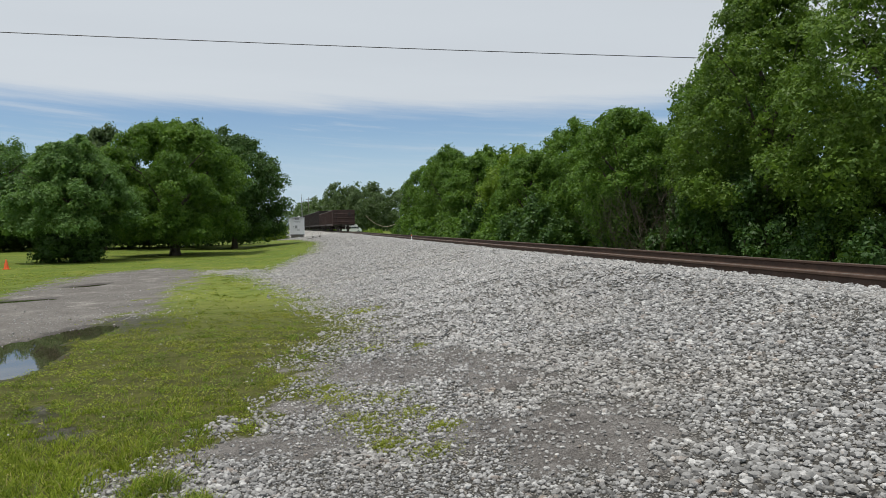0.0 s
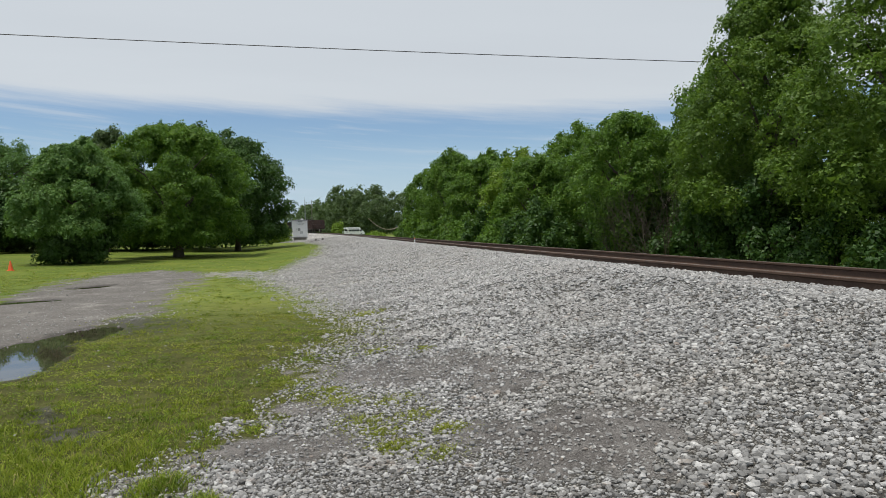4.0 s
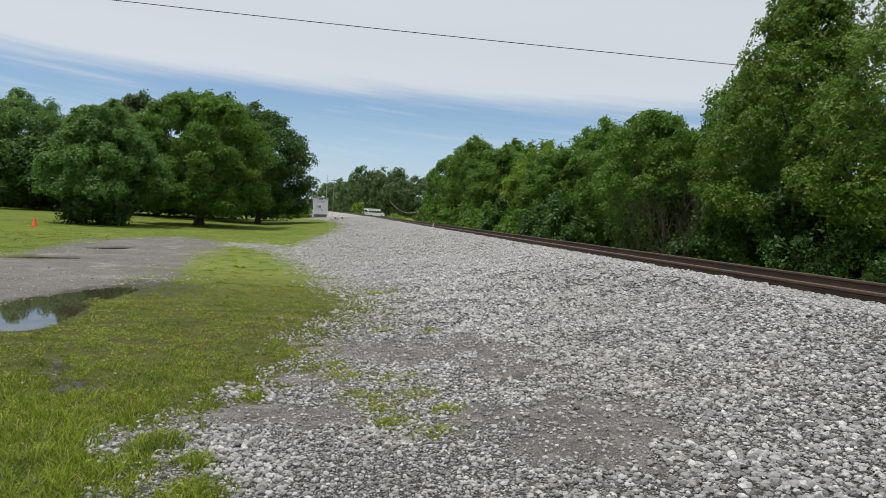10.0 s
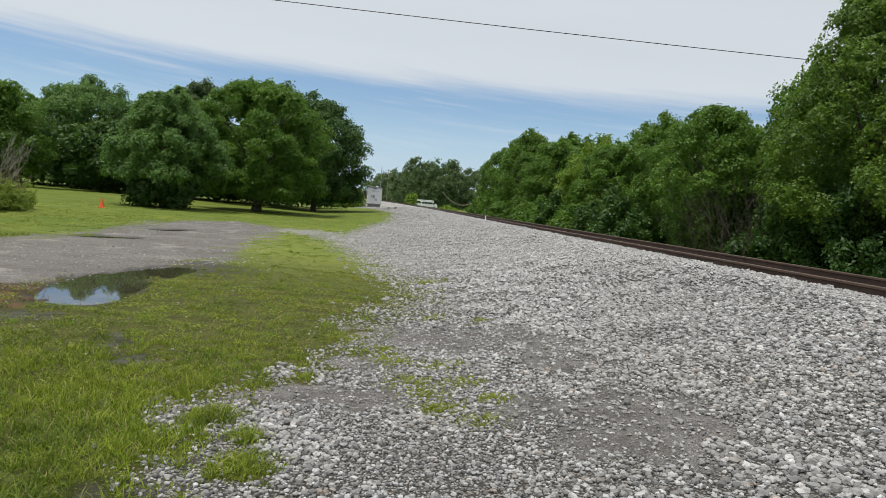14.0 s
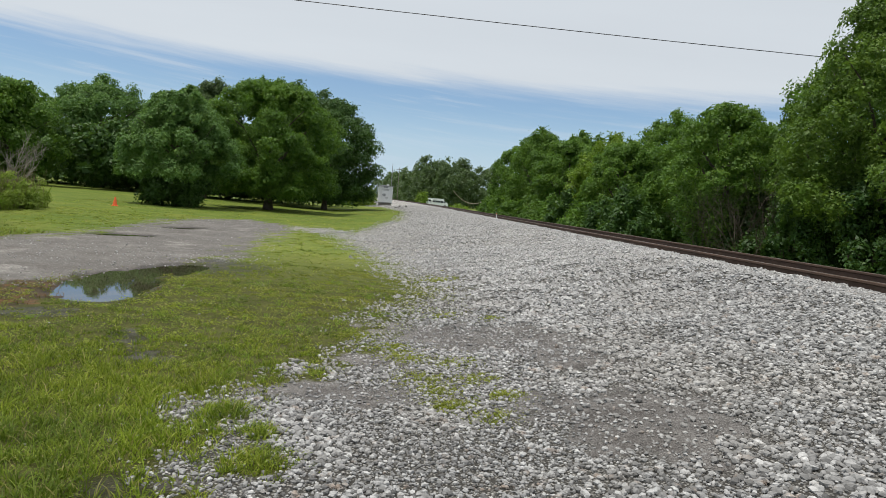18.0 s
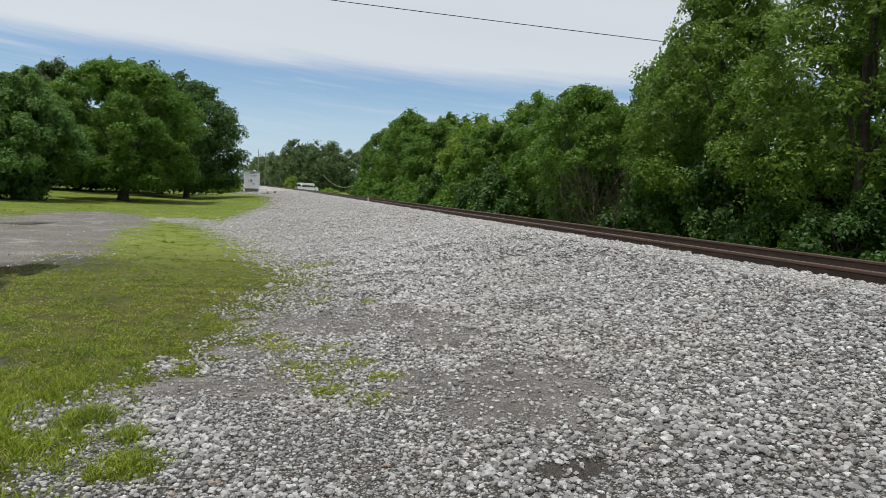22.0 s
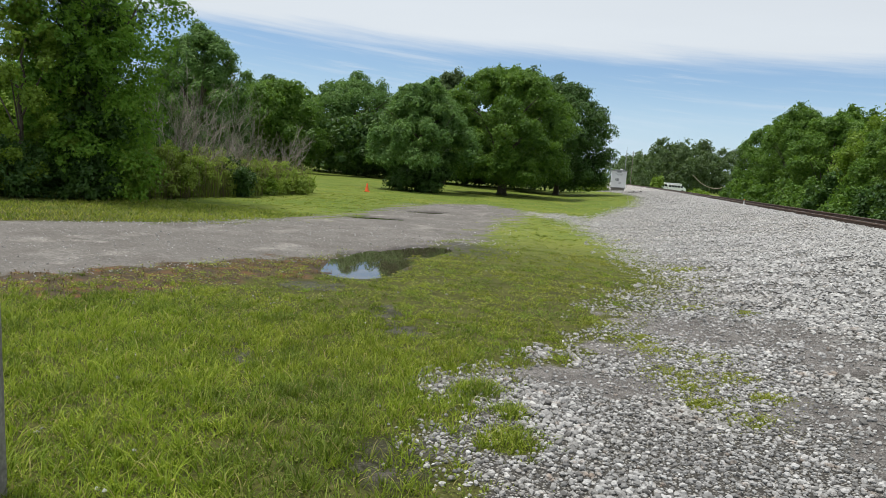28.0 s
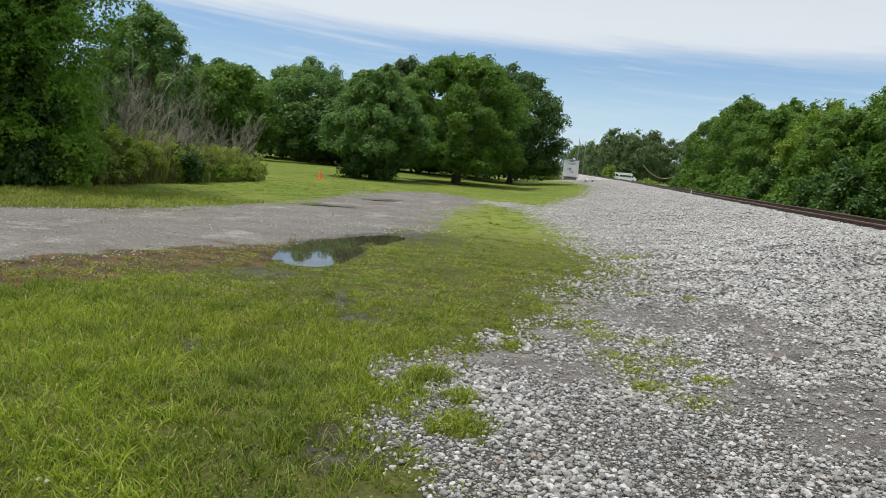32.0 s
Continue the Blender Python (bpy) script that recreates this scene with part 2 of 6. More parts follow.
def grass_material():
    k = Nodes("grass_blades")
    tone = k.math("ADD", k.math("MULTIPLY", k.island(), 0.65), k.math("MULTIPLY", k.noise(1.6, 4), 0.4))
    lush = k.ramp(tone, (0.2, (0.105, 0.170, 0.012)), (0.55, (0.265, 0.365, 0.025)), (0.92, (0.48, 0.53, 0.085)))
    dry = k.ramp(tone, (0.15, (0.125, 0.138, 0.018)), (0.55, (0.265, 0.28, 0.036)), (0.95, (0.42, 0.40, 0.09)))
    dull = k.ramp(tone, (0.15, (0.065, 0.105, 0.013)), (0.55, (0.16, 0.235, 0.026)), (0.95, (0.30, 0.36, 0.07)))
    s_ = k.n.new("ShaderNodeSeparateXYZ")
    k.l.new(k.place(), s_.inputs[0])
    thin = k.math("ADD", k.span(s_.outputs[1], 4.0, 11.0, 0.0, 0.48), k.math("ADD", k.span(s_.outputs[0], -2.4, 0.6, 0.0, 0.35), k.math("MULTIPLY", k.math("SUBTRACT", k.noise(0.5, 4), 0.5), 1.5)), True)
    col = k.mix(k.span(k.noise(0.9, 5, 0.6), 0.48, 0.62), k.mix(thin, lush, dry), dull)
    col = k.mix(k.span(k.noise(7, 3), 0.52, 0.66, 0.0, 0.75), col, k.mix(1.0, col, (0.55, 0.60, 0.50), "MULTIPLY"))
    col = k.mix(k.span(k.noise(1.1, 5, 0.6), 0.48, 0.62, 0.0, 0.55), col, k.mix(1.0, col, (0.62, 0.66, 0.62), "MULTIPLY"))
    col = k.mix(k.span(k.island(), 0.93, 0.95, 0.0, 0.8), col, (0.40, 0.34, 0.15))
    k.done(col, 0.6, 0, 0.3)
    t = k.n.new("ShaderNodeBsdfTranslucent")
    k.l.new(col, t.inputs[0])
    m = k.n.new("ShaderNodeMixShader")
    m.inputs[0].default_value = 0.48
    k.l.new(k.bsdf.outputs[0], m.inputs[1])
    k.l.new(t.outputs[0], m.inputs[2])
    k.l.new(m.outputs[0], k.out.inputs[0])
    return k.mat


GRASS = grass_material()
BARK = plain("bark", (0.075, 0.060, 0.046), 0.9, 0, 0.5, 9, 0.6)
BARK_GREY = plain("bare_twigs", (0.235, 0.21, 0.18), 0.9, 0, 0.35, 9, 0.3)


def stone_material():
    k = Nodes("crushed_limestone")
    r = k.island()
    base = k.ramp(r, (0.0, (0.085, 0.084, 0.083)), (0.2, (0.19, 0.187, 0.182)), (0.55, (0.30, 0.297, 0.292)), (0.85, (0.455, 0.45, 0.442)), (1.0, (0.60, 0.595, 0.58)))
    warm = k.mix(k.span(k.noise(0.6, 3), 0.45, 0.75), base, (0.36, 0.32, 0.26), "MIX")
    col = k.mix(0.30, base, warm)
    col = k.mix(k.span(k.noise(0.35, 4), 0.42, 0.66, 0.0, 0.45), col, k.mix(1.0, col, (0.55, 0.56, 0.58), "MULTIPLY"))
    col = k.mix(k.span(k.noise(45, 4), 0.38, 0.68, 0.0, 0.55), col, (0.15, 0.147, 0.143))
    col = k.mix(k.span(k.noise(9, 3), 0.60, 0.72, 0.0, 0.5), col, (0.30, 0.22, 0.16))
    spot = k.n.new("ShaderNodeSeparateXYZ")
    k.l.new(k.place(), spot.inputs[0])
    # lightened further along the line: brightness put into the colour against dark gaps
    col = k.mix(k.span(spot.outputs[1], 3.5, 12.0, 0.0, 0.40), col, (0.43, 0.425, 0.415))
    k.bump(k.noise(90, 4), 0.4, 0.006)
    return k.done(col, 0.88, 0, 0.3)


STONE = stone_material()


def ground_material():
    k = Nodes("ground_cover")
    cover = k.attr("cover")
    sep_ = k.n.new("ShaderNodeSeparateColor")
    k.l.new(cover.outputs["Color"], sep_.inputs[0])
    wet_near = k.attr("wet_near")
    fine, mid, wide = k.noise(38, 5), k.noise(5, 5), k.noise(0.45, 4)
    # grass
    g = k.ramp(k.math("ADD", k.math("MULTIPLY", fine, 0.5), k.math("MULTIPLY", mid, 0.5)), (0.3, (0.055, 0.078, 0.016)), (0.5, (0.102, 0.146, 0.022)), (0.72, (0.17, 0.21, 0.036)))
    spot = k.n.new("ShaderNodeSeparateXYZ")
    k.l.new(k.place(), spot.inputs[0])
    g = k.mix(k.math("MULTIPLY", k.math("MULTIPLY", k.span(spot.outputs[1], 30.0, 18.0), k.span(spot.outputs[0], -7.0, -3.0)), k.span(mid, 0.35, 0.65, 0.25, 0.75)), g, (0.185, 0.215, 0.05))
    g = k.mix(k.span(wide, 0.42, 0.68), g, k.mix(0.4, g, (0.20, 0.205, 0.048)))
    g = k.mix(k.span(k.noise(1.1, 6, 0.65), 0.40, 0.62, 0.0, 0.55), g, k.mix(1.0, g, (0.62, 0.70, 0.55), "MULTIPLY"))
    g = k.mix(k.span(k.noise(0.22, 4), 0.48, 0.66, 0.0, 0.5), g, k.mix(1.0, g, (1.35, 1.22, 1.1), "MULTIPLY"))
    # gravel: cells with dark gaps
    vd, vc = k.voronoi(22.0), k.voronoi(22.0, "Color")
    sc = k.n.new("ShaderNodeSeparateColor")
    k.l.new(vc, sc.inputs[0])
    st = k.ramp(sc.outputs[0], (0.0, (0.26, 0.25, 0.24)), (0.4, (0.46, 0.445, 0.42)), (1.0, (0.66, 0.645, 0.61)))
    st = k.mix(k.span(vd, 0.30, 0.7), st, (0.15, 0.143, 0.133))
    st = k.mix(k.span(wide, 0.4, 0.7, 0.0, 0.4), st, k.mix(1.0, st, (0.70, 0.68, 0.64), "MULTIPLY"))
    # worn asphalt
    a = k.ramp(k.math("ADD", k.math("MULTIPLY", k.noise(70, 3), 0.55), k.math("MULTIPLY", wide, 0.45)), (0.3, (0.105, 0.099, 0.093)), (0.7, (0.225, 0.213, 0.20)))
    a = k.mix(k.span(k.voronoi(40.0), 0.12, 0.26, 0.7, 0.0), a, (0.40, 0.385, 0.36))
    a = k.mix(k.span(k.noise(1.3, 5, 0.65), 0.46, 0.66, 0.0, 0.65), a, (0.12, 0.108, 0.098))
    a = k.mix(k.math("MULTIPLY", k.span(k.noise(0.8, 6, 0.7), 0.55, 0.66), k.span(fine, 0.42, 0.56)), a, (0.34, 0.325, 0.30))
    a = k.mix(k.span(k.noise(16, 5, 0.7), 0.40, 0.62, 0.6, 0.0), a, k.mix(1.0, a, (0.52, 0.50, 0.48), "MULTIPLY"))
    a = k.mix(k.math("MULTIPLY", k.span(k.voronoi(26.0), 0.10, 0.22, 1.0, 0.0), k.span(k.noise(2.5, 3), 0.45, 0.6)), a, (0.46, 0.445, 0.42))
    # bare earth and fines
    d = k.ramp(k.math("ADD", k.math("MULTIPLY", fine, 0.6), k.math("MULTIPLY", mid, 0.4)), (0.3, (0.062, 0.057, 0.055)), (0.5, (0.12, 0.111, 0.106)), (0.7, (0.21, 0.197, 0.187)))
    d = k.mix(k.math("MULTIPLY", k.span(k.voronoi(85.0), 0.10, 0.26, 1.0, 0.0), k.span(fine, 0.45, 0.6)), d, (0.40, 0.385, 0.36))
    d = k.mix(k.span(k.noise(130, 3), 0.52, 0.62), d, (0.27, 0.26, 0.245))
    d = k.mix(k.span(k.noise(3.5, 5, 0.65), 0.46, 0.62, 0.0, 0.6), d, k.mix(1.0, d, (0.55, 0.53, 0.52), "MULTIPLY"))
    ragged = k.math("MULTIPLY", k.math("SUBTRACT", k.math("ADD", k.math("MULTIPLY", mid, 0.6), k.math("MULTIPLY", fine, 0.4)), 0.5), 1.6)

    def edge_of(value):
        return k.span(k.math("ADD", value, ragged), 0.36, 0.64)

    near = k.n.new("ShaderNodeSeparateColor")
    k.l.new(wet_near.outputs["Color"], near.inputs[0])
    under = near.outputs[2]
    # darker soil under the blades; shade between the stones put into the bed colour
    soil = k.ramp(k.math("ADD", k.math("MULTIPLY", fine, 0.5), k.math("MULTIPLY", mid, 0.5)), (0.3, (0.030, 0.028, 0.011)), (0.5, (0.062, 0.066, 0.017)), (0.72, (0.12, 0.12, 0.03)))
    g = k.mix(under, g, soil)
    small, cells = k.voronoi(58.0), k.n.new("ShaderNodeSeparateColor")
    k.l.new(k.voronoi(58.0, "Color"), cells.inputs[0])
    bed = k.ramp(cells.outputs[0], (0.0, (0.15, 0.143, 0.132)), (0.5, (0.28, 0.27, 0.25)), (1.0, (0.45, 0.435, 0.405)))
    # near-black between the small cells, occlusion painted in
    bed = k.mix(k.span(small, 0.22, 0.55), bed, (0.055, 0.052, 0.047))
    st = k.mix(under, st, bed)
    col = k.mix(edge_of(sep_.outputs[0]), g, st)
    col = k.mix(edge_of(sep_.outputs[1]), col, a)
    col = k.mix(edge_of(sep_.outputs[2]), col, d)
    rusty = k.ramp(mid, (0.33, (0.042, 0.034, 0.023)), (0.5, (0.075, 0.056, 0.035)), (0.66, (0.13, 0.068, 0.03)))
    ws = k.n.new("ShaderNodeSeparateColor")
    k.l.new(wet_near.outputs["Color"], ws.inputs[0])
    col = k.mix(edge_of(ws.outputs[0]), col, rusty)
    damp = edge_of(ws.outputs[1])
    col = k.mix(damp, col, k.mix(1.0, col, (0.42, 0.40, 0.37), "MULTIPLY"))
    k.bump(k.math("ADD", k.math("MULTIPLY", k.math("SUBTRACT", 1.0, small), sep_.outputs[0]), k.math("MULTIPLY", fine, 0.6)), 0.8, 0.025)
    return k.done(col, k.span(damp, 0, 1, 0.95, 0.5), 0, 0.15)


GROUND = ground_material()


def rail_material():
    k = Nodes("weathered_rail_steel")
    col = k.ramp(k.math("ADD", k.math("MULTIPLY", k.noise(3, 5), 0.5), k.math("MULTIPLY", k.noise(40, 4), 0.5)), (0.3, (0.045, 0.026, 0.018)), (0.55, (0.085, 0.050, 0.034)), (0.8, (0.13, 0.078, 0.052)))
    k.bump(k.noise(60, 4), 0.3, 0.004)
    return k.done(col, 0.75, 0.1)


RAIL = rail_material()
RAIL_HEAD = plain("worn_rail_head", (0.15, 0.125, 0.11), 0.45, 0.5, 0.25, 4, 0.1)
TIE = plain("creosoted_timber", (0.060, 0.048, 0.040), 0.9, 0, 0.4, 7, 0.5)
CAR_RED = plain("oxide_red_steel", (0.050, 0.026, 0.022), 0.7, 0.0, 0.45, 1.4, 0.2)
CAR_DARK = plain("dark_weathered_steel", (0.032, 0.024, 0.022), 0.75, 0.1, 0.4, 1.7, 0.2)
WHEEL_STEEL = plain("wheel_steel", (0.07, 0.055, 0.045), 0.55, 0.5, 0.3, 5, 0.1)
WHITE_METAL = plain("white_painted_aluminium", (0.72, 0.73, 0.74), 0.45, 0.0, 0.06, 1.2, 0.05)
GREY_METAL = plain("galvanised_steel", (0.30, 0.31, 0.32), 0.5, 0.6, 0.2, 5, 0.1)
DARK_METAL = plain("dark_green_steel_post", (0.070, 0.078, 0.085), 0.6, 0.3, 0.3, 8, 0.2)
BLACK = plain("black_rubber", (0.018, 0.018, 0.018), 0.6, 0, 0.3, 6, 0.1)
VAN_WHITE = plain("white_vehicle_paint", (0.78, 0.78, 0.77), 0.3, 0, 0.04, 0.8, 0.02)
GLASS_DARK = plain("tinted_window", (0.015, 0.018, 0.02), 0.08, 0, 0.1, 1, 0.0)
ORANGE = plain("orange_plastic", (0.80, 0.13, 0.03), 0.5, 0, 0.12, 6, 0.05)
SIGN_BLUE = plain("blue_sign_sheeting", (0.010, 0.155, 0.46), 0.4, 0, 0.06, 2, 0.02)
SIGN_WHITE = plain("white_sign_sheeting", (0.78, 0.80, 0.80), 0.4, 0, 0.05, 2, 0.02)
BARREL = plain("white_plastic", (0.62, 0.66, 0.70), 0.45, 0, 0.08, 3, 0.05)
PAPER = plain("torn_white_sticker", (0.72, 0.72, 0.70), 0.7, 0, 0.15, 20, 0.1)
YELLOW = plain("yellow_tag", (0.55, 0.33, 0.03), 0.5, 0, 0.15, 20, 0.1)
CABLE = plain("black_cable", (0.02, 0.02, 0.022), 0.6, 0, 0.2, 2, 0.0)
ROPE = plain("pale_cable", (0.30, 0.26, 0.19), 0.8, 0, 0.2, 4, 0.1)
POLE_WOOD = plain("grey_pole_timber", (0.20, 0.175, 0.15), 0.9, 0, 0.3, 4, 0.3)
CHIP_METAL = plain("scrap_steel", (0.09, 0.08, 0.075), 0.6, 0.4, 0.3, 6, 0.2)


def concrete_material():
    k = Nodes("weathered_concrete")
    base = k.ramp(k.math("ADD", k.math("MULTIPLY", k.noise(7, 5), 0.5), k.math("MULTIPLY", k.noise(55, 4), 0.5)), (0.3, (0.13, 0.124, 0.114)), (0.7, (0.36, 0.345, 0.315)))
    streaks = k.span(k.noise(6, 4, 0.6, None, (6, 6, 0.35)), 0.45, 0.7, 0.0, 0.6)
    base = k.mix(streaks, base, (0.105, 0.10, 0.094))
    pits = k.span(k.voronoi(30.0), 0.07, 0.17, 1.0, 0.0)
    base = k.mix(k.math("MULTIPLY", pits, k.span(k.noise(14, 2), 0.44, 0.5)), base, (0.05, 0.046, 0.042))
    # rust-coloured lichen on the cap and a band of old paint
    s = k.n.new("ShaderNodeSeparateXYZ")
    k.l.new(k.place(), s.inputs[0])
    top = k.math("MULTIPLY", k.span(s.outputs[2], 1.24, 1.48), k.span(k.noise(16, 5, 0.65), 0.38, 0.52))
    base = k.mix(k.math("MULTIPLY", top, 0.85), base, k.mix(k.noise(30, 3), (0.20, 0.085, 0.022), (0.42, 0.22, 0.07)))
    band = k.math("MULTIPLY", k.math("MULTIPLY", k.span(s.outputs[2], 1.17, 1.20), k.span(s.outputs[2], 1.26, 1.29, 1.0, 0.0)), k.span(k.noise(11, 4), 0.46, 0.56))
    base = k.mix(k.math("MULTIPLY", band, 0.85), base, (0.33, 0.165, 0.035))
    k.bump(k.math("SUBTRACT", k.noise(70, 4), pits), 0.5, 0.008)
    return k.done(base, 0.92, 0, 0.25)


CONCRETE = concrete_material()
WATER = Nodes("puddle_water")
WATER.bump(WATER.noise(3.0, 2), 0.012, 0.02)
WATER.done((0.045, 0.038, 0.026), 0.02, 0, 0.9)
WATER.bsdf.inputs["IOR"].default_value = 1.6
WATER = WATER.mat


# ---- mesh helpers ----
def thing(name, x=0, y=0, z=0, rz=0, label="", category="", group="", kind=""):
    ob = new(name)
    ob.empty_display_size = 0.2
    ob.matrix_basis = pose(x, y, z, 0, 0, rz)
    return tagged(ob, label, category, group, kind)


def part(name, bm, material, parent=None, label="", smooth=False):
    """One mesh object from a bmesh or a mesh, under its thing or part."""
    if isinstance(bm, bmesh.types.BMesh):
        me = bpy.data.meshes.new(name)
        bm.to_mesh(me)
        bm.free()
    else:
        me = bm
    if smooth:
        me.polygons.foreach_set("use_smooth", [True] * len(me.polygons))
    if not me.materials:
        me.materials.append(material)
    ob = new(name, me)
    ob.parent = parent
    return tagged(ob, label)


def array_mesh(name, verts, faces):
    """A mesh from arrays of places and of equal-sided faces."""
    me = bpy.data.meshes.new(name)
    faces = np.asarray(faces, np.int32)
    me.vertices.add(len(verts))
    me.vertices.foreach_set("co", np.asarray(verts, np.float32).ravel())
    me.loops.add(faces.size)
    me.loops.foreach_set("vertex_index", faces.ravel())
    me.polygons.add(len(faces))
    me.polygons.foreach_set("loop_start", np.arange(len(faces), dtype=np.int32) * faces.shape[1])
    me.polygons.foreach_set("use_smooth", np.zeros(len(faces), bool))
    me.update(calc_edges=True)
    return me


def box(bm, size, at=(0, 0, 0), bevel=0.0, turn=None):
    m = Matrix.Translation(at) @ (turn or Matrix()) @ Matrix.Diagonal((*size, 1))
    made = bmesh.ops.create_cube(bm, size=1.0, matrix=m)["verts"]
    if bevel:
        edges = list({e for v in made for e in v.link_edges})
        bmesh.ops.bevel(bm, geom=edges, offset=bevel, segments=2, affect="EDGES", profile=0.5)
    return bm


def rod(bm, a, b, r1, r2=None, sides=8):
    a, b = Vector(a), Vector(b)
    m = Matrix.Translation((a + b) / 2) @ (b - a).to_track_quat("Z", "Y").to_matrix().to_4x4()
    bmesh.ops.create_cone(bm, cap_ends=True, segments=sides, radius1=r1, radius2=r1 if r2 is None else r2, depth=(b - a).length, matrix=m)
    return bm


def boxes(*specs):
    bm = bmesh.new()
    for s in specs:
        box(bm, *s)
    return bm


def tube(points, radii, sides=6):
    """Vertices and quads of a tapered tube along points."""
    pts = np.asarray(points, float)
    n = len(pts)
    radii = np.broadcast_to(np.asarray(radii, float), (n,))
    d = np.gradient(pts, axis=0)
    d /= np.linalg.norm(d, axis=1, keepdims=True) + 1e-9
    ref = np.where(np.abs(d[:, 2:3]) > 0.9, [[1.0, 0, 0]], [[0, 0, 1.0]])
    u = np.cross(d, ref)
    u /= np.linalg.norm(u, axis=1, keepdims=True) + 1e-9
    w = np.cross(d, u)
    a = np.linspace(0, 2 * np.pi, sides, endpoint=False)
    v = pts[:, None] + radii[:, None, None] * (np.cos(a)[None, :, None] * u[:, None] + np.sin(a)[None, :, None] * w[:, None])
    i, j = np.meshgrid(np.arange(n - 1), np.arange(sides), indexing="ij")
    k = (j + 1) % sides
    f = np.stack([i * sides + j, i * sides + k, (i + 1) * sides + k, (i + 1) * sides + j], -1).reshape(-1, 4)
    return v.reshape(-1, 3), f


def join_tubes(tubes):
    vs, fs, base = [], [], 0
    for v, f in tubes:
        vs.append(v)
        fs.append(f + base)
        base += len(v)
    return np.concatenate(vs), np.concatenate(fs)


# ---- the lie of the land ----
EDGE_Y = (-30, 0, 2.5, 3.45, 4.05, 4.4, 4.9, 5.15, 5.45, 6.2, 7.0, 7.8, 9.4, 10.8, 11.8, 14, 17, 21, 25, 29, 38, 54, 72, 80, 200)
EDGE_X = (0.3, 0.1, -0.25, -0.72, -0.98, -1.12, -1.05, -0.8, -0.45, -0.15, 0.2, 0.4, 0.5, 1.2, 1.2, 0.7, 0.2, -0.7, -1.4, -0.4, 1.2, 2.0, 0.6, -2.6, -2.6)
DRIVE_NEAR = ((-30, -27), (0, -9.8), (5, -6.9), (6.1, -6.1), (8.3, -5.2), (9.2, -4.6), (12, -3.7), (14.6, -2.8), (18.7, -3.0), (27, -3.3), (29.5, -4.2), (31, -5.5))
DRIVE_FAR = ((-30, -60), (5, -28), (8, -16), (9.2, -12.6), (9.9, -10.5), (11.9, -8.8), (14.1, -8.1), (18.3, -7.4), (26.7, -7.7), (29.9, -6.6), (31, -5.5))
RAIL_X, RAIL_TOP, GAUGE = 6.40, 0.965, 1.505
TRACK_X = RAIL_X + GAUGE / 2


def track_x(y):
    """The middle of the track, which bends to the left far off."""
    y = np.asarray(y, float)
    s = np.clip(y - 70, 0, None)
    return TRACK_X - np.where(s < 330, s**2 / 4400, 330**2 / 4400 + (s - 330) * 0.15)


def smooth(a, b, v):
    s = np.clip((v - a) / (b - a), 0, 1)
    return s * s * (3 - 2 * s)


def lumps(x, y, scale, seed=0):
    """Cheap rolling noise in -1..1."""
    r = np.random.RandomState(seed)
    out = 0
    for _ in range(7):
        a, p, f = r.uniform(0, 6.28), r.uniform(0, 6.28), r.uniform(0.6, 1.8) / scale
        out = out + np.sin((x * np.cos(a) + y * np.sin(a)) * f * 6.28 + p)
    return out / 4.0


def oval(x, y, cx, cy, a, b, turn=0.0):
    """Signed measure of an oval: 1 in the middle, 0 on its rim, below 0 outside."""
    c, s = np.cos(radians(turn)), np.sin(radians(turn))
    u, v = (x - cx) * c + (y - cy) * s, -(x - cx) * s + (y - cy) * c
    return 1 - np.sqrt((u / a) ** 2 + (v / b) ** 2)


PUDDLES = ((-3.62, 9.95, 0.52, 1.35, 8), (-3.42, 12.0, 0.42, 1.0, -12), (-6.15, 22.7, 0.36, 0.8, -20), (-6.5, 18.2, 0.75, 0.34, 20))
MUD = ((-1.05, 3.25, 0.3, 0.45, 20), (-1.85, 6.0, 0.22, 0.45, 30), (-2.25, 6.7, 0.2, 0.4, 10), (-2.7, 4.6, 0.12, 0.6, 35), (-1.2, 3.2, 0.25, 0.3, 0), (-2.9, 13.2, 0.5, 0.9, 10), (-3.5, 7.6, 0.5, 0.35, 20))


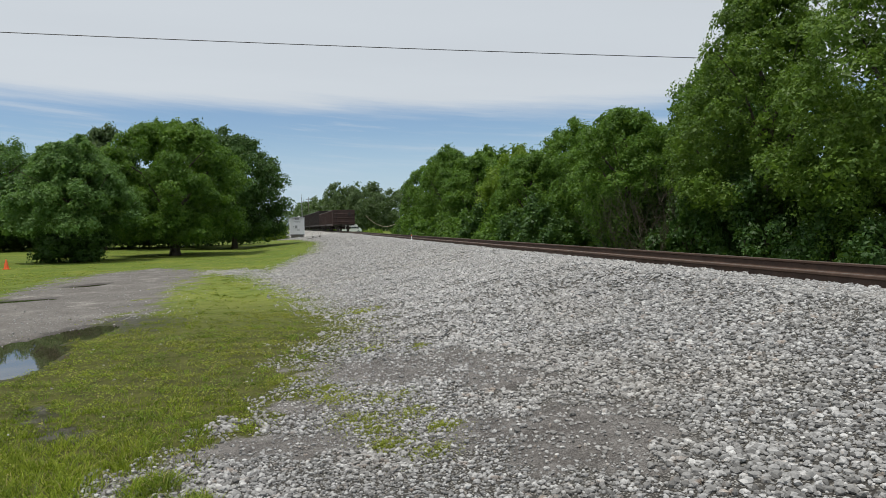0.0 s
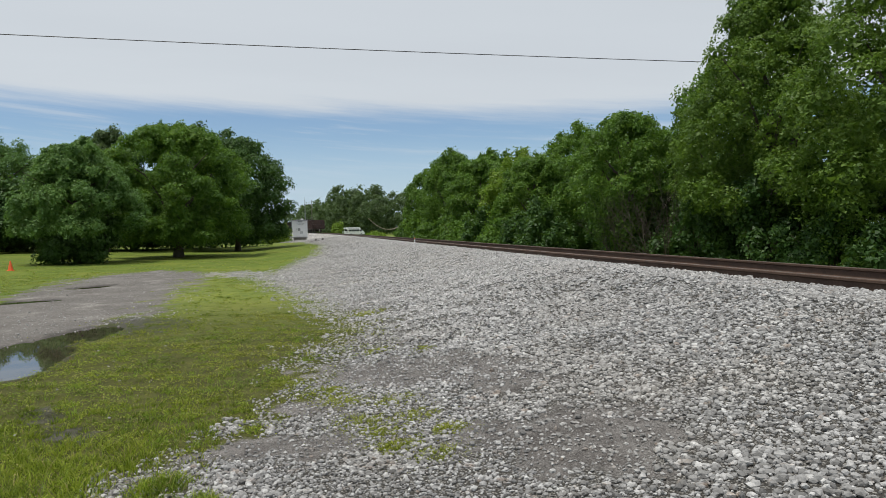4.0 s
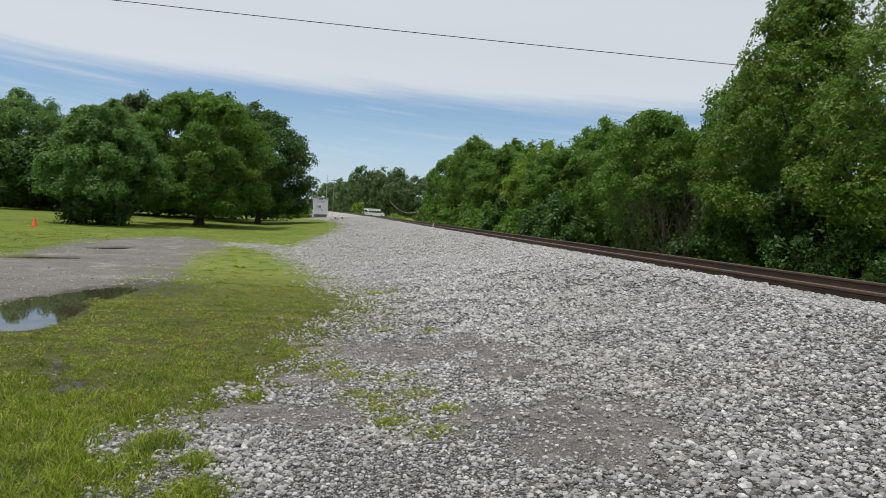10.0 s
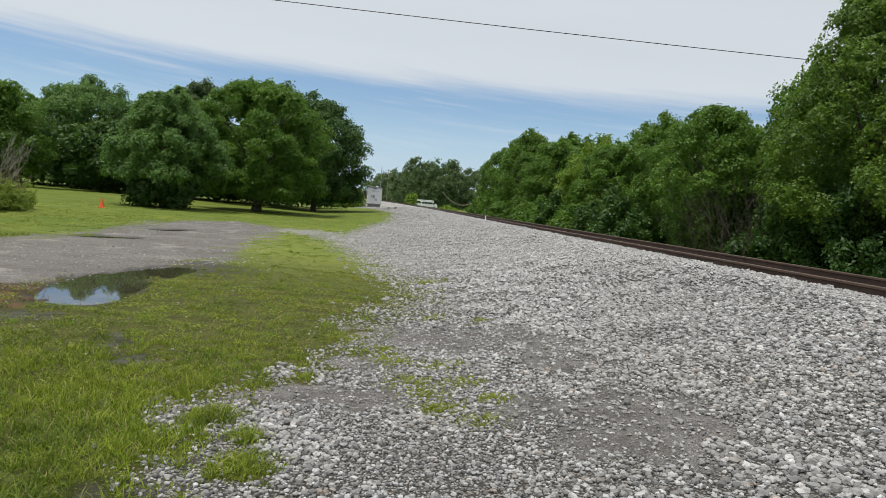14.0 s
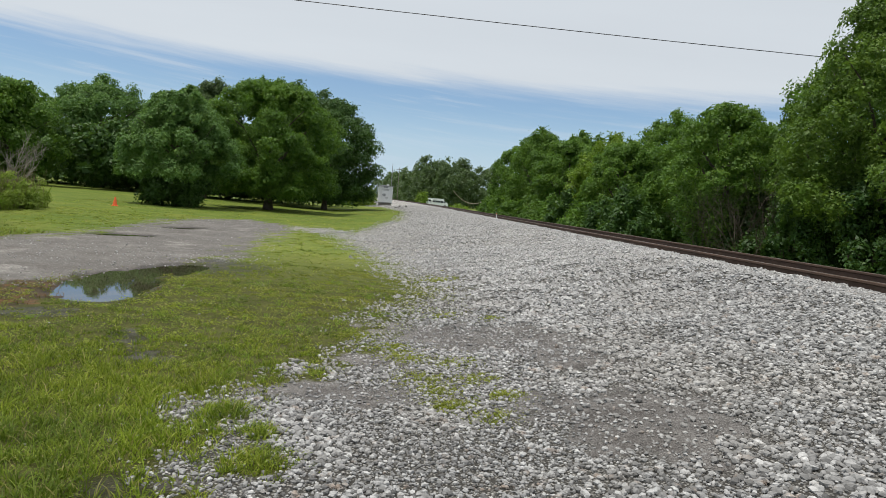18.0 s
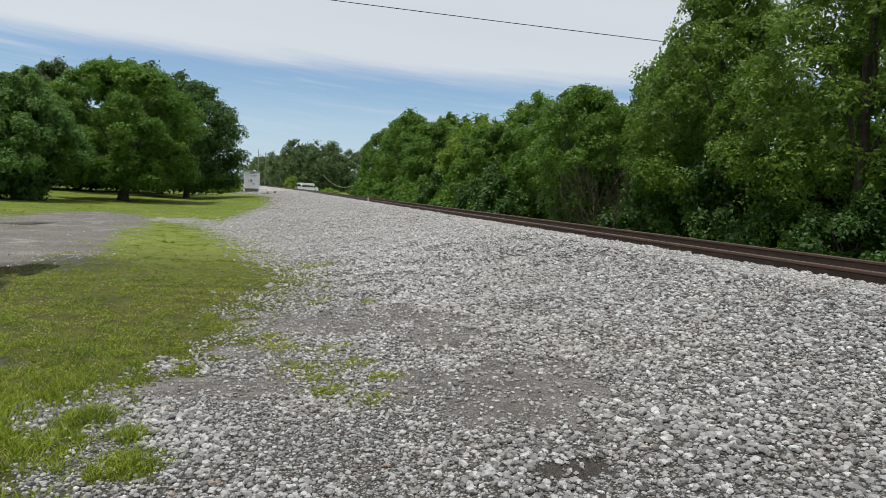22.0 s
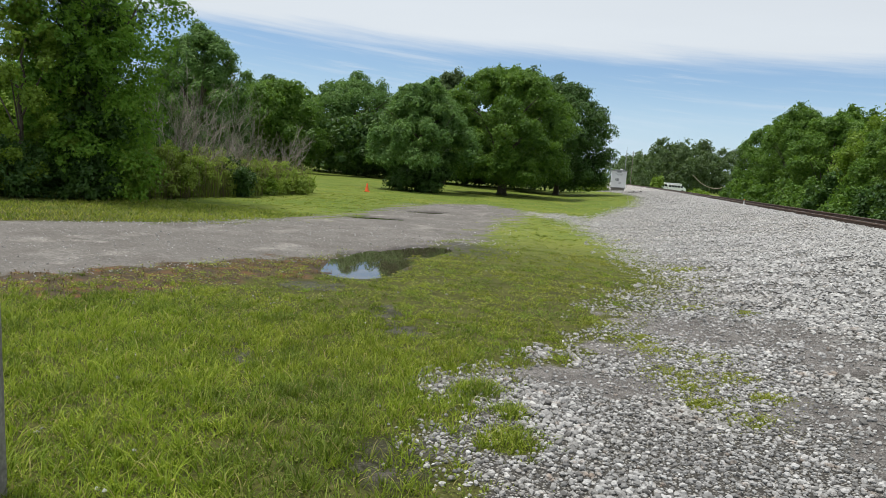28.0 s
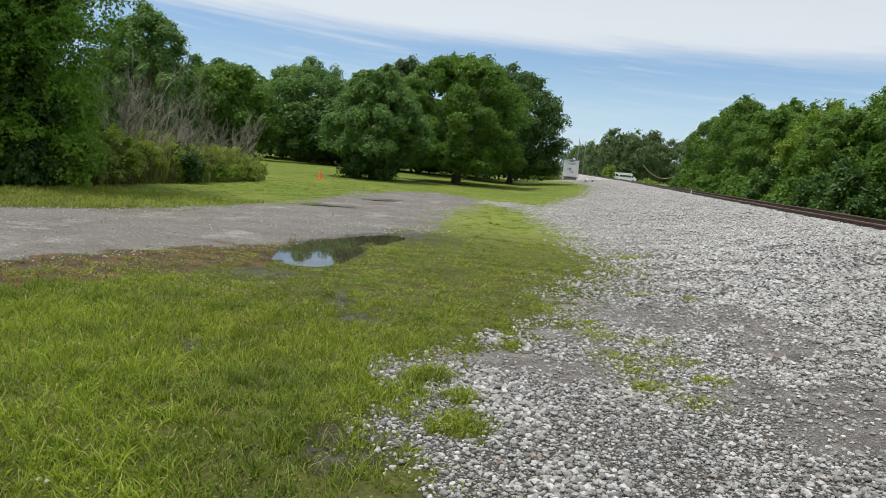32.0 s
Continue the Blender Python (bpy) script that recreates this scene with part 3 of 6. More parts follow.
def height(x, y):
    x, y = np.asarray(x, float), np.asarray(y, float)
    foot = np.clip(0.6 - 0.1 * np.clip(y - 12, 0, None), -7, 1)
    off = x - track_x(y) + TRACK_X
    s = np.clip((off - foot) / (5.3 - foot), 0, 1)
    z = 0.84 * s * (1 - 0.12 * np.sin(np.pi * s))
    z = np.where(off > TRACK_X, 0.80 - 0.96 * smooth(8.9, 11.6, off), z)
    z = z - 0.13 * smooth(RAIL_X + 0.02, RAIL_X + 0.2, off) * (1 - smooth(RAIL_X + GAUGE - 0.2, RAIL_X + GAUGE - 0.02, off))
    z = z + 0.012 * lumps(x, y, 2.2, 1) * (1 - s) + 0.028 * lumps(x, y, 1.3, 2) * smooth(0.02, 0.2, s) * (1 - smooth(0.9, 1.0, s))
    z = z + 0.10 * np.exp(-((x - 4.2) ** 2 / 0.9 + (y - 12.2) ** 2 / 4.0))
    for cx, cy, a, b, turn in PUDDLES:
        z = z - (0.06 if a > 0.3 else 0.035) * smooth(-0.35, 0.3, oval(x, y, cx, cy, a, b, turn)) - 0.02 * (a > 0.3) * smooth(-1.2, 0.0, oval(x, y, cx, cy, a, b, turn))
    ring = smooth(-1.0, -0.2, oval(x, y, -3.55, 10.7, 0.75, 2.6, 4))
    z = z + ring * (0.010 * lumps(x, y, 0.22, 61) + 0.008 * lumps(x, y, 0.55, 62)) + 0.055 * smooth(0.0, 0.6, oval(x, y, -3.38, 11.1, 0.34, 0.42, 0) + 0.3 * lumps(x, y, 0.2, 63))
    far = np.hypot(x, y)
    return z + smooth(120, 900, far) * 6.0 * smooth(-20, -160, x) + smooth(60, 120, -x) * 1.5 + 1.45 * smooth(24, 42, -x) * (1 - smooth(42, 62, y))


def gravel_at(x, y):
    wide = 0.55 + 0.85 * smooth(6.0, 9, y)
    g = smooth(-1, 1, (x - np.interp(y, EDGE_Y, EDGE_X) + 0.34 * lumps(x, y, 1.1, 5) + 0.2 * lumps(x, y, 0.4, 6)) / wide)
    return np.maximum(g, 0.62 * smooth(-0.3, 0.6, oval(x, y, -2.3, 26.8, 1.5, 2.4, 20) + 0.4 * lumps(x, y, 0.9, 7)))


def drive_at(x, y):
    n, f = np.array(DRIVE_NEAR).T, np.array(DRIVE_FAR).T
    inside = np.minimum(np.interp(y, n[0], n[1]) - x, x - np.interp(y, f[0], f[1]))
    far = smooth(10, 16, y)
    return smooth(-0.5 - 0.7 * far, 0.5 + 0.9 * far, inside + (0.15 + 0.55 * far) * lumps(x, y, 0.9, 8)) * (y < 31.5)


BARE = ((1.70, 3.03, 0.16, 0.13, 0), (-0.15, 5.25, 0.68, 0.3, 0), (1.15, 7.35, 1.25, 0.6, -38), (1.75, 6.2, 0.35, 0.7, 20), (1.92, 4.3, 0.55, 0.72, -12), (1.35, 4.75, 0.35, 0.4, 0), (0.1, 6.3, 0.25, 0.45, 40))
TUFTS = ((-0.86, 4.55, 0.30), (-0.58, 4.2, 0.2), (-0.50, 3.78, 0.30), (0.9, 4.62, 0.22), (0.62, 5.0, 0.20), (0.4, 6.5, 0.36), (0.5, 5.75, 0.34), (0.3, 6.95, 0.3), (0.62, 5.4, 0.26), (0.95, 5.65, 0.26), (0.85, 6.25, 0.3), (1.1, 5.1, 0.2), (0.72, 4.95, 0.22), (0.95, 8.75, 0.26), (1.5, 8.3, 0.2), (-0.15, 7.4, 0.35), (1.15, 12.4, 0.5))


def rusty_at(x, y):
    """Brown trampled strip along the near edge of the drive."""
    n = np.array(DRIVE_NEAR).T
    gap = x - np.interp(y, n[0], n[1]) + 0.35 * lumps(x, y, 0.9, 14)
    return smooth(-0.5, 0.0, gap) * (1 - smooth(0.9, 1.8, gap)) * smooth(1.5, 4.0, y) * (1 - smooth(9.0, 11.0, y))


def bare_at(x, y):
    out = 0 * x
    for o in BARE:
        out = np.maximum(out, smooth(-0.45, 0.55, oval(x, y, *o) + 0.35 * lumps(x, y, 0.55, 9) + 0.2 * lumps(x, y, 0.2, 10)))
    for o in MUD:
        out = np.maximum(out, 0.5 * smooth(-0.4, 0.6, oval(x, y, *o) + 0.5 * lumps(x, y, 0.35, 9)))
    return out


def grassy(x, y):
    """How much grass grows: 0 to 1."""
    g = (1 - gravel_at(x, y)) * (1 - drive_at(x, y)) * (1 - bare_at(x, y))
    for cx, cy, r in TUFTS:
        g = np.maximum(g, (0.8 if cx < -0.4 else 0.3) * smooth(0, 0.6, oval(x, y, cx, cy, r, r) + 0.4 * lumps(x, y, 0.3, 4)))
    return g


def make_ground():
    def steps(*runs):
        out = [np.arange(a, b, d) for a, b, d in runs]
        return np.concatenate(out)

    gx = steps((-2600, -300, 230), (-300, -80, 20), (-80, -24, 4), (-24, -9, 0.5), (-9, 7, 0.15), (7, 14, 0.4), (14, 40, 3), (40, 300, 26), (300, 2700, 240))
    gy = steps((-2600, -300, 230), (-300, -60, 24), (-60, -8, 3), (-8, 1, 0.5), (1, 14, 0.14), (14, 32, 0.28), (32, 100, 1.0), (100, 300, 7), (300, 2700, 200))
    x, y = np.meshgrid(gx, gy)
    z = height(x, y)
    nx, ny = len(gx), len(gy)
    i = (np.arange(ny - 1)[:, None] * nx + np.arange(nx - 1)).ravel()
    me = array_mesh("ground", np.stack([x, y, z], -1).reshape(-1, 3), np.stack([i, i + 1, i + nx + 1, i + nx], -1))
    x, y = x.ravel(), y.ravel()
    off = x - track_x(y) + TRACK_X
    grav = gravel_at(x, y) * (1 - smooth(9.0, 11.0, off))
    for cx, cy, r in TUFTS:
        grav = grav * (1 - (0.8 if cx < -0.4 else 0.35) * smooth(0.0, 0.7, oval(x, y, cx, cy, r, r)))
    rust = 0.95 * rusty_at(x, y)
    soak = 0 * x
    for p in PUDDLES:
        soak = np.maximum(soak, smooth(-0.5, -0.1, oval(x, y, *p) + 0.16 * lumps(x, y, 0.5, 15)))
    soak = np.maximum(soak, smooth(-0.3, 0.2, oval(x, y, 1.70, 3.03, 0.22, 0.17)))
    for p in MUD:
        soak = np.maximum(soak, 0.75 * smooth(-0.3, 0.4, oval(x, y, *p)))
    soak = np.maximum(soak, 0.62 * smooth(-0.3, 0.3, oval(x, y, -2.5, 12.6, 0.8, 1.2)))
    white = np.ones(len(x))
    # blue of the second layer marks the near ground with the darkened bed
    for name, cols in (("cover", (grav, drive_at(x, y), bare_at(x, y), white)), ("wet_near", (rust, soak, 1 - smooth(9, 19, y), white))):
        layer = me.color_attributes.new(name, "FLOAT_COLOR", "POINT")
        layer.data.foreach_set("color", np.stack(cols, -1).astype(np.float32).ravel())
    ground = part("ground", me, GROUND, None, "mown lawn, worn drive and limestone gravel beside the railway", True)
    tagged(ground, kind="structure")


make_ground()


def make_puddles():
    for n, (cx, cy, a, b, turn) in enumerate(PUDDLES):
        bm = bmesh.new()
        bmesh.ops.create_circle(bm, cap_ends=True, segments=48, radius=1.0)
        for v in bm.verts:
            ang = math.atan2(v.co.y, v.co.x)
            r = 1.22 + 0.07 * math.sin(ang * 3 + n) + 0.05 * math.sin(ang * 7 + 2 * n)
            v.co = Vector((v.co.x * a * r, v.co.y * b * r, 0))
        level = float(height(np.array([cx]), np.array([cy]))[0]) + (0.038 if a > 0.3 else 0.02)
        ob = part("water", bm, WATER, None, "still rain puddle reflecting the sky" if a > 0.5 else "small shallow rain puddle")
        ob.matrix_basis = pose(cx, cy, level, 0, 0, turn)
        tagged(ob, kind="structure")


make_puddles()


# ---- railway ----
def make_track():
    track = thing("railway_track", TRACK_X, 0, 0, 0, "railway track of rusty brown rails on timber ties in ballast", "railway track")
    ys = np.concatenate([np.arange(-60, 70, 10), np.arange(70, 420, 6), np.arange(420, 1500, 60)]).astype(float)
    xc = track_x(ys) - TRACK_X
    base = RAIL_TOP - 0.17
    profile = np.array([(-0.070, 0), (-0.070, 0.012), (-0.014, 0.034), (-0.009, 0.120), (-0.036, 0.134), (-0.036, 0.160), (-0.028, 0.1695), (0.028, 0.1695), (0.036, 0.160), (0.036, 0.134), (0.009, 0.120), (0.014, 0.034), (0.070, 0.012), (0.070, 0)])
    k = len(profile)
    for side in (-1, 1):
        v = np.zeros((len(ys), k, 3))
        v[:, :, 0] = xc[:, None] + side * GAUGE / 2 + profile[None, :, 0]
        v[:, :, 1] = ys[:, None]
        v[:, :, 2] = base + profile[None, :, 1]
        i, j = np.meshgrid(np.arange(len(ys) - 1), np.arange(k), indexing="ij")
        j2 = (j + 1) % k
        f = np.stack([i * k + j, (i + 1) * k + j, (i + 1) * k + j2, i * k + j2], -1).reshape(-1, 4)
        me = array_mesh("rail", v.reshape(-1, 3), f)
        me.materials.append(RAIL)
        me.materials.append(RAIL_HEAD)
        me.polygons.foreach_set("material_index", (j.ravel() == 6).astype(np.int32))
        part("rail", me, RAIL, track, "rusty brown steel rail with a worn head")
    bm = bmesh.new()
    box(bm, (2.55, 0.22, 0.17), (0, 0, 0), 0.012)
    tie = bpy.data.meshes.new("tie")
    bm.to_mesh(tie)
    bm.free()
    tie.materials.append(TIE)
    bm = boxes(((0.20, 0.34, 0.02), (0, 0, 0), 0.004))
    for sx in (-0.08, 0.08):
        for sy in (-0.12, 0.12):
            box(bm, (0.03, 0.03, 0.03), (sx, sy, 0.02))
    plate = bpy.data.meshes.new("tie_plate")
    bm.to_mesh(plate)
    bm.free()
    plate.materials.append(RAIL)
    for n, y in enumerate(np.arange(-6, 66, 0.52)):
        t = part("tie", tie, TIE, track)
        t.matrix_basis = pose(random.uniform(-0.03, 0.03), y, base - 0.105, 0, 0, random.uniform(-1, 1))
        if y < 40:
            for side in (-1, 1):
                p = part("tie_plate", plate, RAIL, t)
                p.matrix_basis = pose(side * GAUGE / 2, 0, 0.094)


make_track()


# ---- rail cars ----
def make_car(height_above, length, paint, label):
    car = thing("gondola_car", 0, 0, 0, 0, label, "rail car", "cars of the freight train")
    half, wide, floor_z = length / 2, 3.05, 1.05
    for side, nm in ((-1, "side_wall"), (1, "side_wall")):
        bm = boxes(((0.06, length, height_above - floor_z), (side * wide / 2, 0, (height_above + floor_z) / 2), 0.01))
        box(bm, (0.16, length + 0.05, 0.14), (side * wide / 2, 0, height_above), 0.02)
        box(bm, (0.12, length, 0.30), (side * wide / 2, 0, floor_z - 0.05), 0.02)
        wall = part(nm, bm, paint, car)
        for n in range(13):
            part("rib", boxes(((0.14, 0.12, height_above - floor_z - 0.1), (side * (wide / 2 + 0.08), -half + 0.5 + n * (length - 1) / 12, (height_above + floor_z) / 2), 0.02)), paint, wall)
    for end in (-1, 1):
        bm = boxes(((wide, 0.06, height_above - floor_z), (0, end * half, (height_above + floor_z) / 2), 0.01))
        box(bm, (wide + 0.1, 0.16, 0.14), (0, end * half, height_above), 0.02)
        wall = part("end_wall", bm, paint, car)
        for n in range(3):
            part("rib", boxes(((wide, 0.14, 0.14), (0, end * (half + 0.08), floor_z + 0.35 + n * (height_above - floor_z - 0.5) / 2.6), 0.03)), paint, wall)
        lad = bmesh.new()
        for x in (-1.42, -1.02):
            rod(lad, (x, end * (half + 0.18), floor_z - 0.5), (x, end * (half + 0.18), height_above), 0.018, None, 6)
        for n in range(6):
            z = floor_z - 0.4 + n * (height_above - floor_z + 0.3) / 6
            rod(lad, (-1.42, end * (half + 0.18), z), (-1.02, end * (half + 0.18), z), 0.014, None, 6)
        part("ladder", lad, CAR_DARK, car)
        bm = boxes(((0.36, 0.7, 0.3), (0, end * (half + 0.35), 0.82), 0.03))
        box(bm, (0.26, 0.2, 0.42), (0.06, end * (half + 0.72), 0.84), 0.05)
        part("coupler", bm, CAR_DARK, car)
        part("brake_hose", rod(bmesh.new(), (0.35, end * (half + 0.3), 0.85), (0.2, end * (half + 0.55), 0.35), 0.03, None, 8), PAPER if end < 0 else BLACK, car, "pale marker and hose")
        part("handbrake_wheel", rod(bmesh.new(), (0.8, end * (half + 0.16), height_above - 0.55), (0.8, end * (half + 0.21), height_above - 0.55), 0.25, None, 16), CAR_DARK, car)
    part("floor_plate", boxes(((wide - 0.1, length - 0.1, 0.12), (0, 0, floor_z), 0.02)), CAR_DARK, car)
    part("centre_sill", boxes(((0.5, length, 0.4), (0, 0, 0.85), 0.02)), CAR_DARK, car)
    for end in (-1, 1):
        bm = boxes(((1.9, 0.3, 0.3), (0, end * (half - 1.6), 0.6), 0.03))
        for s in (-1, 1):
            box(bm, (0.16, 2.1, 0.22), (s * 0.98, end * (half - 1.6), 0.58), 0.05)
            box(bm, (0.2, 0.6, 0.42), (s * 0.98, end * (half - 1.6), 0.5), 0.05)
        truck = part("truck", bm, CAR_DARK, car)
        for ax in (-0.85, 0.85):
            w = bmesh.new()
            for s in (-1, 1):
                rod(w, (s * 0.69, 0, 0), (s * 0.80, 0, 0), 0.42, 0.42, 24)
                rod(w, (s * 0.66, 0, 0), (s * 0.69, 0, 0), 0.45, 0.45, 24)
            rod(w, (-0.9, 0, 0), (0.9, 0, 0), 0.08, None, 10)
            wheel = part("wheelset", w, WHEEL_STEEL, truck)
            wheel.matrix_basis = pose(0, end * (half - 1.6) + ax, 0.42)
    return car


TRAIN = []


def make_train():
    at = 0.0
    low = make_car(3.05, 15.9, CAR_RED, "low oxide-red gondola car, weathered, rolling on the track")
    tall = make_car(3.75, 14.6, CAR_DARK, "tall dark weathered gondola car, rolling on the track")
    for n in range(9):
        if n in (0, 1):
            car = low if n == 0 else copy_thing(low, Matrix())
            length = 15.9
        else:
            car = tall if n == 2 else copy_thing(tall, Matrix())
            length = 14.6
        TRAIN.append((car, at + length / 2 + 0.75))
        at += length + 1.5


make_train()


# ---- trees ----
def leaf_cloud(lobes, count, size, rng, hollow=0.62, core=0.10):
    """Leaves gathered in small domed tufts that face outwards over rounded lobes (x, y, z, rx, ry, rz), round a shaded core."""
    lob = np.array(lobes, float)
    weight = lob[:, 3] * lob[:, 5]
    weight = weight / weight.sum()
    tufts = max(len(lob) * 4, count // 16)
    pick = rng.choice(len(lob), tufts, p=weight)
    d = rng.normal(size=(tufts, 3))
    d /= np.linalg.norm(d, axis=1, keepdims=True)
    d[:, 2] = np.where((d[:, 2] < -0.15) & (rng.random(tufts) < 0.55), -d[:, 2], d[:, 2])
    mid = lob[pick, :3] + d * (hollow + (1.02 - hollow) * rng.random(tufts) ** 0.5)[:, None] * lob[pick, 3:]
    axis = d * (1, 1, 0.7) + np.array((0, 0, 0.5)) + rng.normal(size=(tufts, 3)) * 0.15
    axis /= np.linalg.norm(axis, axis=1, keepdims=True)
    spread = size * rng.uniform(1.2, 2.4, tufts)
    own = rng.randint(0, tufts, count)
    g = np.clip(rng.normal(size=(count, 3)), -1.7, 1.7)
    a = axis[own]
    flat = g - (g * a).sum(1, keepdims=True) * a
    c = mid[own] + spread[own, None] * (flat * 0.85 + a * (0.35 * g[:, :1] - 0.08 * (flat**2).sum(1, keepdims=True)))
    n = a + flat * 0.30 + rng.normal(size=(count, 3)) * 0.55
    s = size * rng.uniform(0.6, 1.3, count)
    k = int(count * core)
    pick = rng.choice(len(lob), k, p=weight)
    q = rng.normal(size=(k, 3))
    q /= np.linalg.norm(q, axis=1, keepdims=True)
    c = np.concatenate([c, lob[pick, :3] + q * rng.uniform(0.25, 0.66, k)[:, None] * lob[pick, 3:]])
    n = np.concatenate([n, rng.normal(size=(k, 3))])
    s = np.concatenate([s, size * rng.uniform(1.6, 2.8, k)])[:, None]
    n /= np.linalg.norm(n, axis=1, keepdims=True)
    u = np.cross(n, rng.normal(size=(count + k, 3)))
    u /= np.linalg.norm(u, axis=1, keepdims=True)
    w = np.cross(n, u)
    v = np.stack([c - u * s * 0.6 - w * s * 0.28, c + w * s * 0.58 - n * s * 0.1, c + u * s * 0.68 - w * s * 0.12], 1)
    return v.reshape(-1, 3), np.arange((count + k) * 3).reshape(-1, 3)


def crown_lobes(rng, cx, cy, z0, z1, rx, ry, count, lobe, shape="round"):
    """Lobes spread evenly over a crown between heights z0 and z1, with some inside it."""
    out = []
    for i in range(count):
        t = min(max((i + rng.uniform(0, 1)) / count, 0.02), 0.99)
        z = z0 + (z1 - z0) * t
        if shape == "cone":
            k = 0.25 + 0.95 * (1 - t) ** 0.75 if t > 0.25 else 0.95
        elif shape == "vase":
            k = 0.55 + 0.5 * t
        elif shape == "column":
            k = 0.9 - 0.35 * abs(t - 0.4)
        else:
            k = math.sqrt(max(0.04, 1 - (2 * t - 0.86) ** 2 * 0.78))
        a, r = i * 2.39996 + rng.uniform(-0.4, 0.4), lobe * rng.uniform(0.45, 1.35)
        q = rng.uniform(0.2, 0.7) if rng.random() < 0.2 else rng.uniform(0.74, 1.1)
        out.append((cx + math.cos(a) * q * max(0.1, rx * k - r * 0.6), cy + math.sin(a) * q * max(0.1, ry * k - r * 0.6), min(max(z, z0 + r * 0.5), z1 - r * 0.7), r, r, r * rng.uniform(0.65, 0.9)))
    return out


def limbs_for(rng, z0, top, rx, count):
    made = []
    for n in range(count):
        a = 6.283 * n / count + rng.uniform(-0.4, 0.4)
        s = z0 + (top - z0) * rng.uniform(0.0, 0.5)
        reach = rx * rng.uniform(0.55, 0.85)
        pts = [(0.05 * math.cos(a), 0.05 * math.sin(a), s)]
        for q in (0.33, 0.66, 1.0):
            pts.append((math.cos(a + rng.uniform(-0.15, 0.15)) * reach * q, math.sin(a + rng.uniform(-0.15, 0.15)) * reach * q, s + (top - s) * 0.55 * q + rng.uniform(-0.1, 0.1)))
        made.append(pts)
    return made


def tree(x, y, top, rx, z0, leaves, size, material, seed, label, shape="round", lobe=None, lobes=26, ry=None, trunk=0.18, skirt=0, name="tree", category="tree", spires=0, group="", lean=0.0, base=0.0, hang=0, core=0.07):
    rng = np.random.RandomState(seed)
    ground_z = float(height(np.array([x]), np.array([y]))[0])
    t = thing(name, x, y, ground_z, 0, label, category, group)
    ry = ry or rx
    lobe, lobes = 0.72 * (lobe or rx * 0.38), int(lobes * 1.9)
    # trunk and limbs
    zs = np.linspace(-0.1, top * 0.82, 9)
    rad = trunk * (1 - 0.85 * zs / top) + trunk * 0.7 * np.exp(-np.clip(zs, 0, None) * 6)
    pts = np.stack([lean * zs + 0.04 * rng.normal(size=9) * zs / 2, 0.04 * rng.normal(size=9) * zs / 2, zs], -1)
    part("trunk", array_mesh("trunk", *tube(pts, rad, 9)), BARK, t, smooth=True)
    for pts in limbs_for(rng, max(z0, 0.8), top, rx, 6):
        part("limb", array_mesh("limb", *tube(pts, (trunk * 0.42, trunk * 0.3, trunk * 0.18, trunk * 0.06), 6)), BARK, t, smooth=True)
    ls = crown_lobes(rng, lean * top * 0.6, 0, z0, top, rx, ry, lobes, lobe, shape)
    for _ in range(spires):
        a, q = rng.uniform(0, 6.28), rng.random() * 0.62
        r = lobe * rng.uniform(0.4, 0.6)
        ls.append((math.cos(a) * q * rx, math.sin(a) * q * rx, top * (rng.uniform(0.95, 1.05) - 0.32 * q * q), r, r, r * 1.5))
    for _ in range(skirt):
        a, q = rng.uniform(0, 6.28), rng.uniform(0.2, 0.62) * rx
        ls.append((math.cos(a) * q, math.sin(a) * q, rng.uniform(0.35, max(0.5, z0)), rx * 0.28, rx * 0.28, rx * 0.26))
    for _ in range(hang):
        a, q = rng.uniform(0, 6.28), rng.uniform(0.45, 0.92) * rx
        ls.append((math.cos(a) * q, math.sin(a) * q, z0 + rng.uniform(0.1, 1.5), lobe * 0.8, lobe * 0.8, lobe * 0.55))
    if base:
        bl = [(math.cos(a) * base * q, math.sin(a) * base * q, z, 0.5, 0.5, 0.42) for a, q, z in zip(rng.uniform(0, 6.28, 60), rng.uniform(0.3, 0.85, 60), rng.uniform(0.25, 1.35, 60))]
        part("skirt", array_mesh("skirt", *leaf_cloud(bl, 16000, 0.10, rng, 0.5)), LEAF_IVY_SHADE, t, "dense dark green growth round the trunk")
    part("crown", array_mesh("crown", *leaf_cloud(ls, int(leaves * 2.35), size * 0.50, rng, 0.55, core)), material, t)
    return t


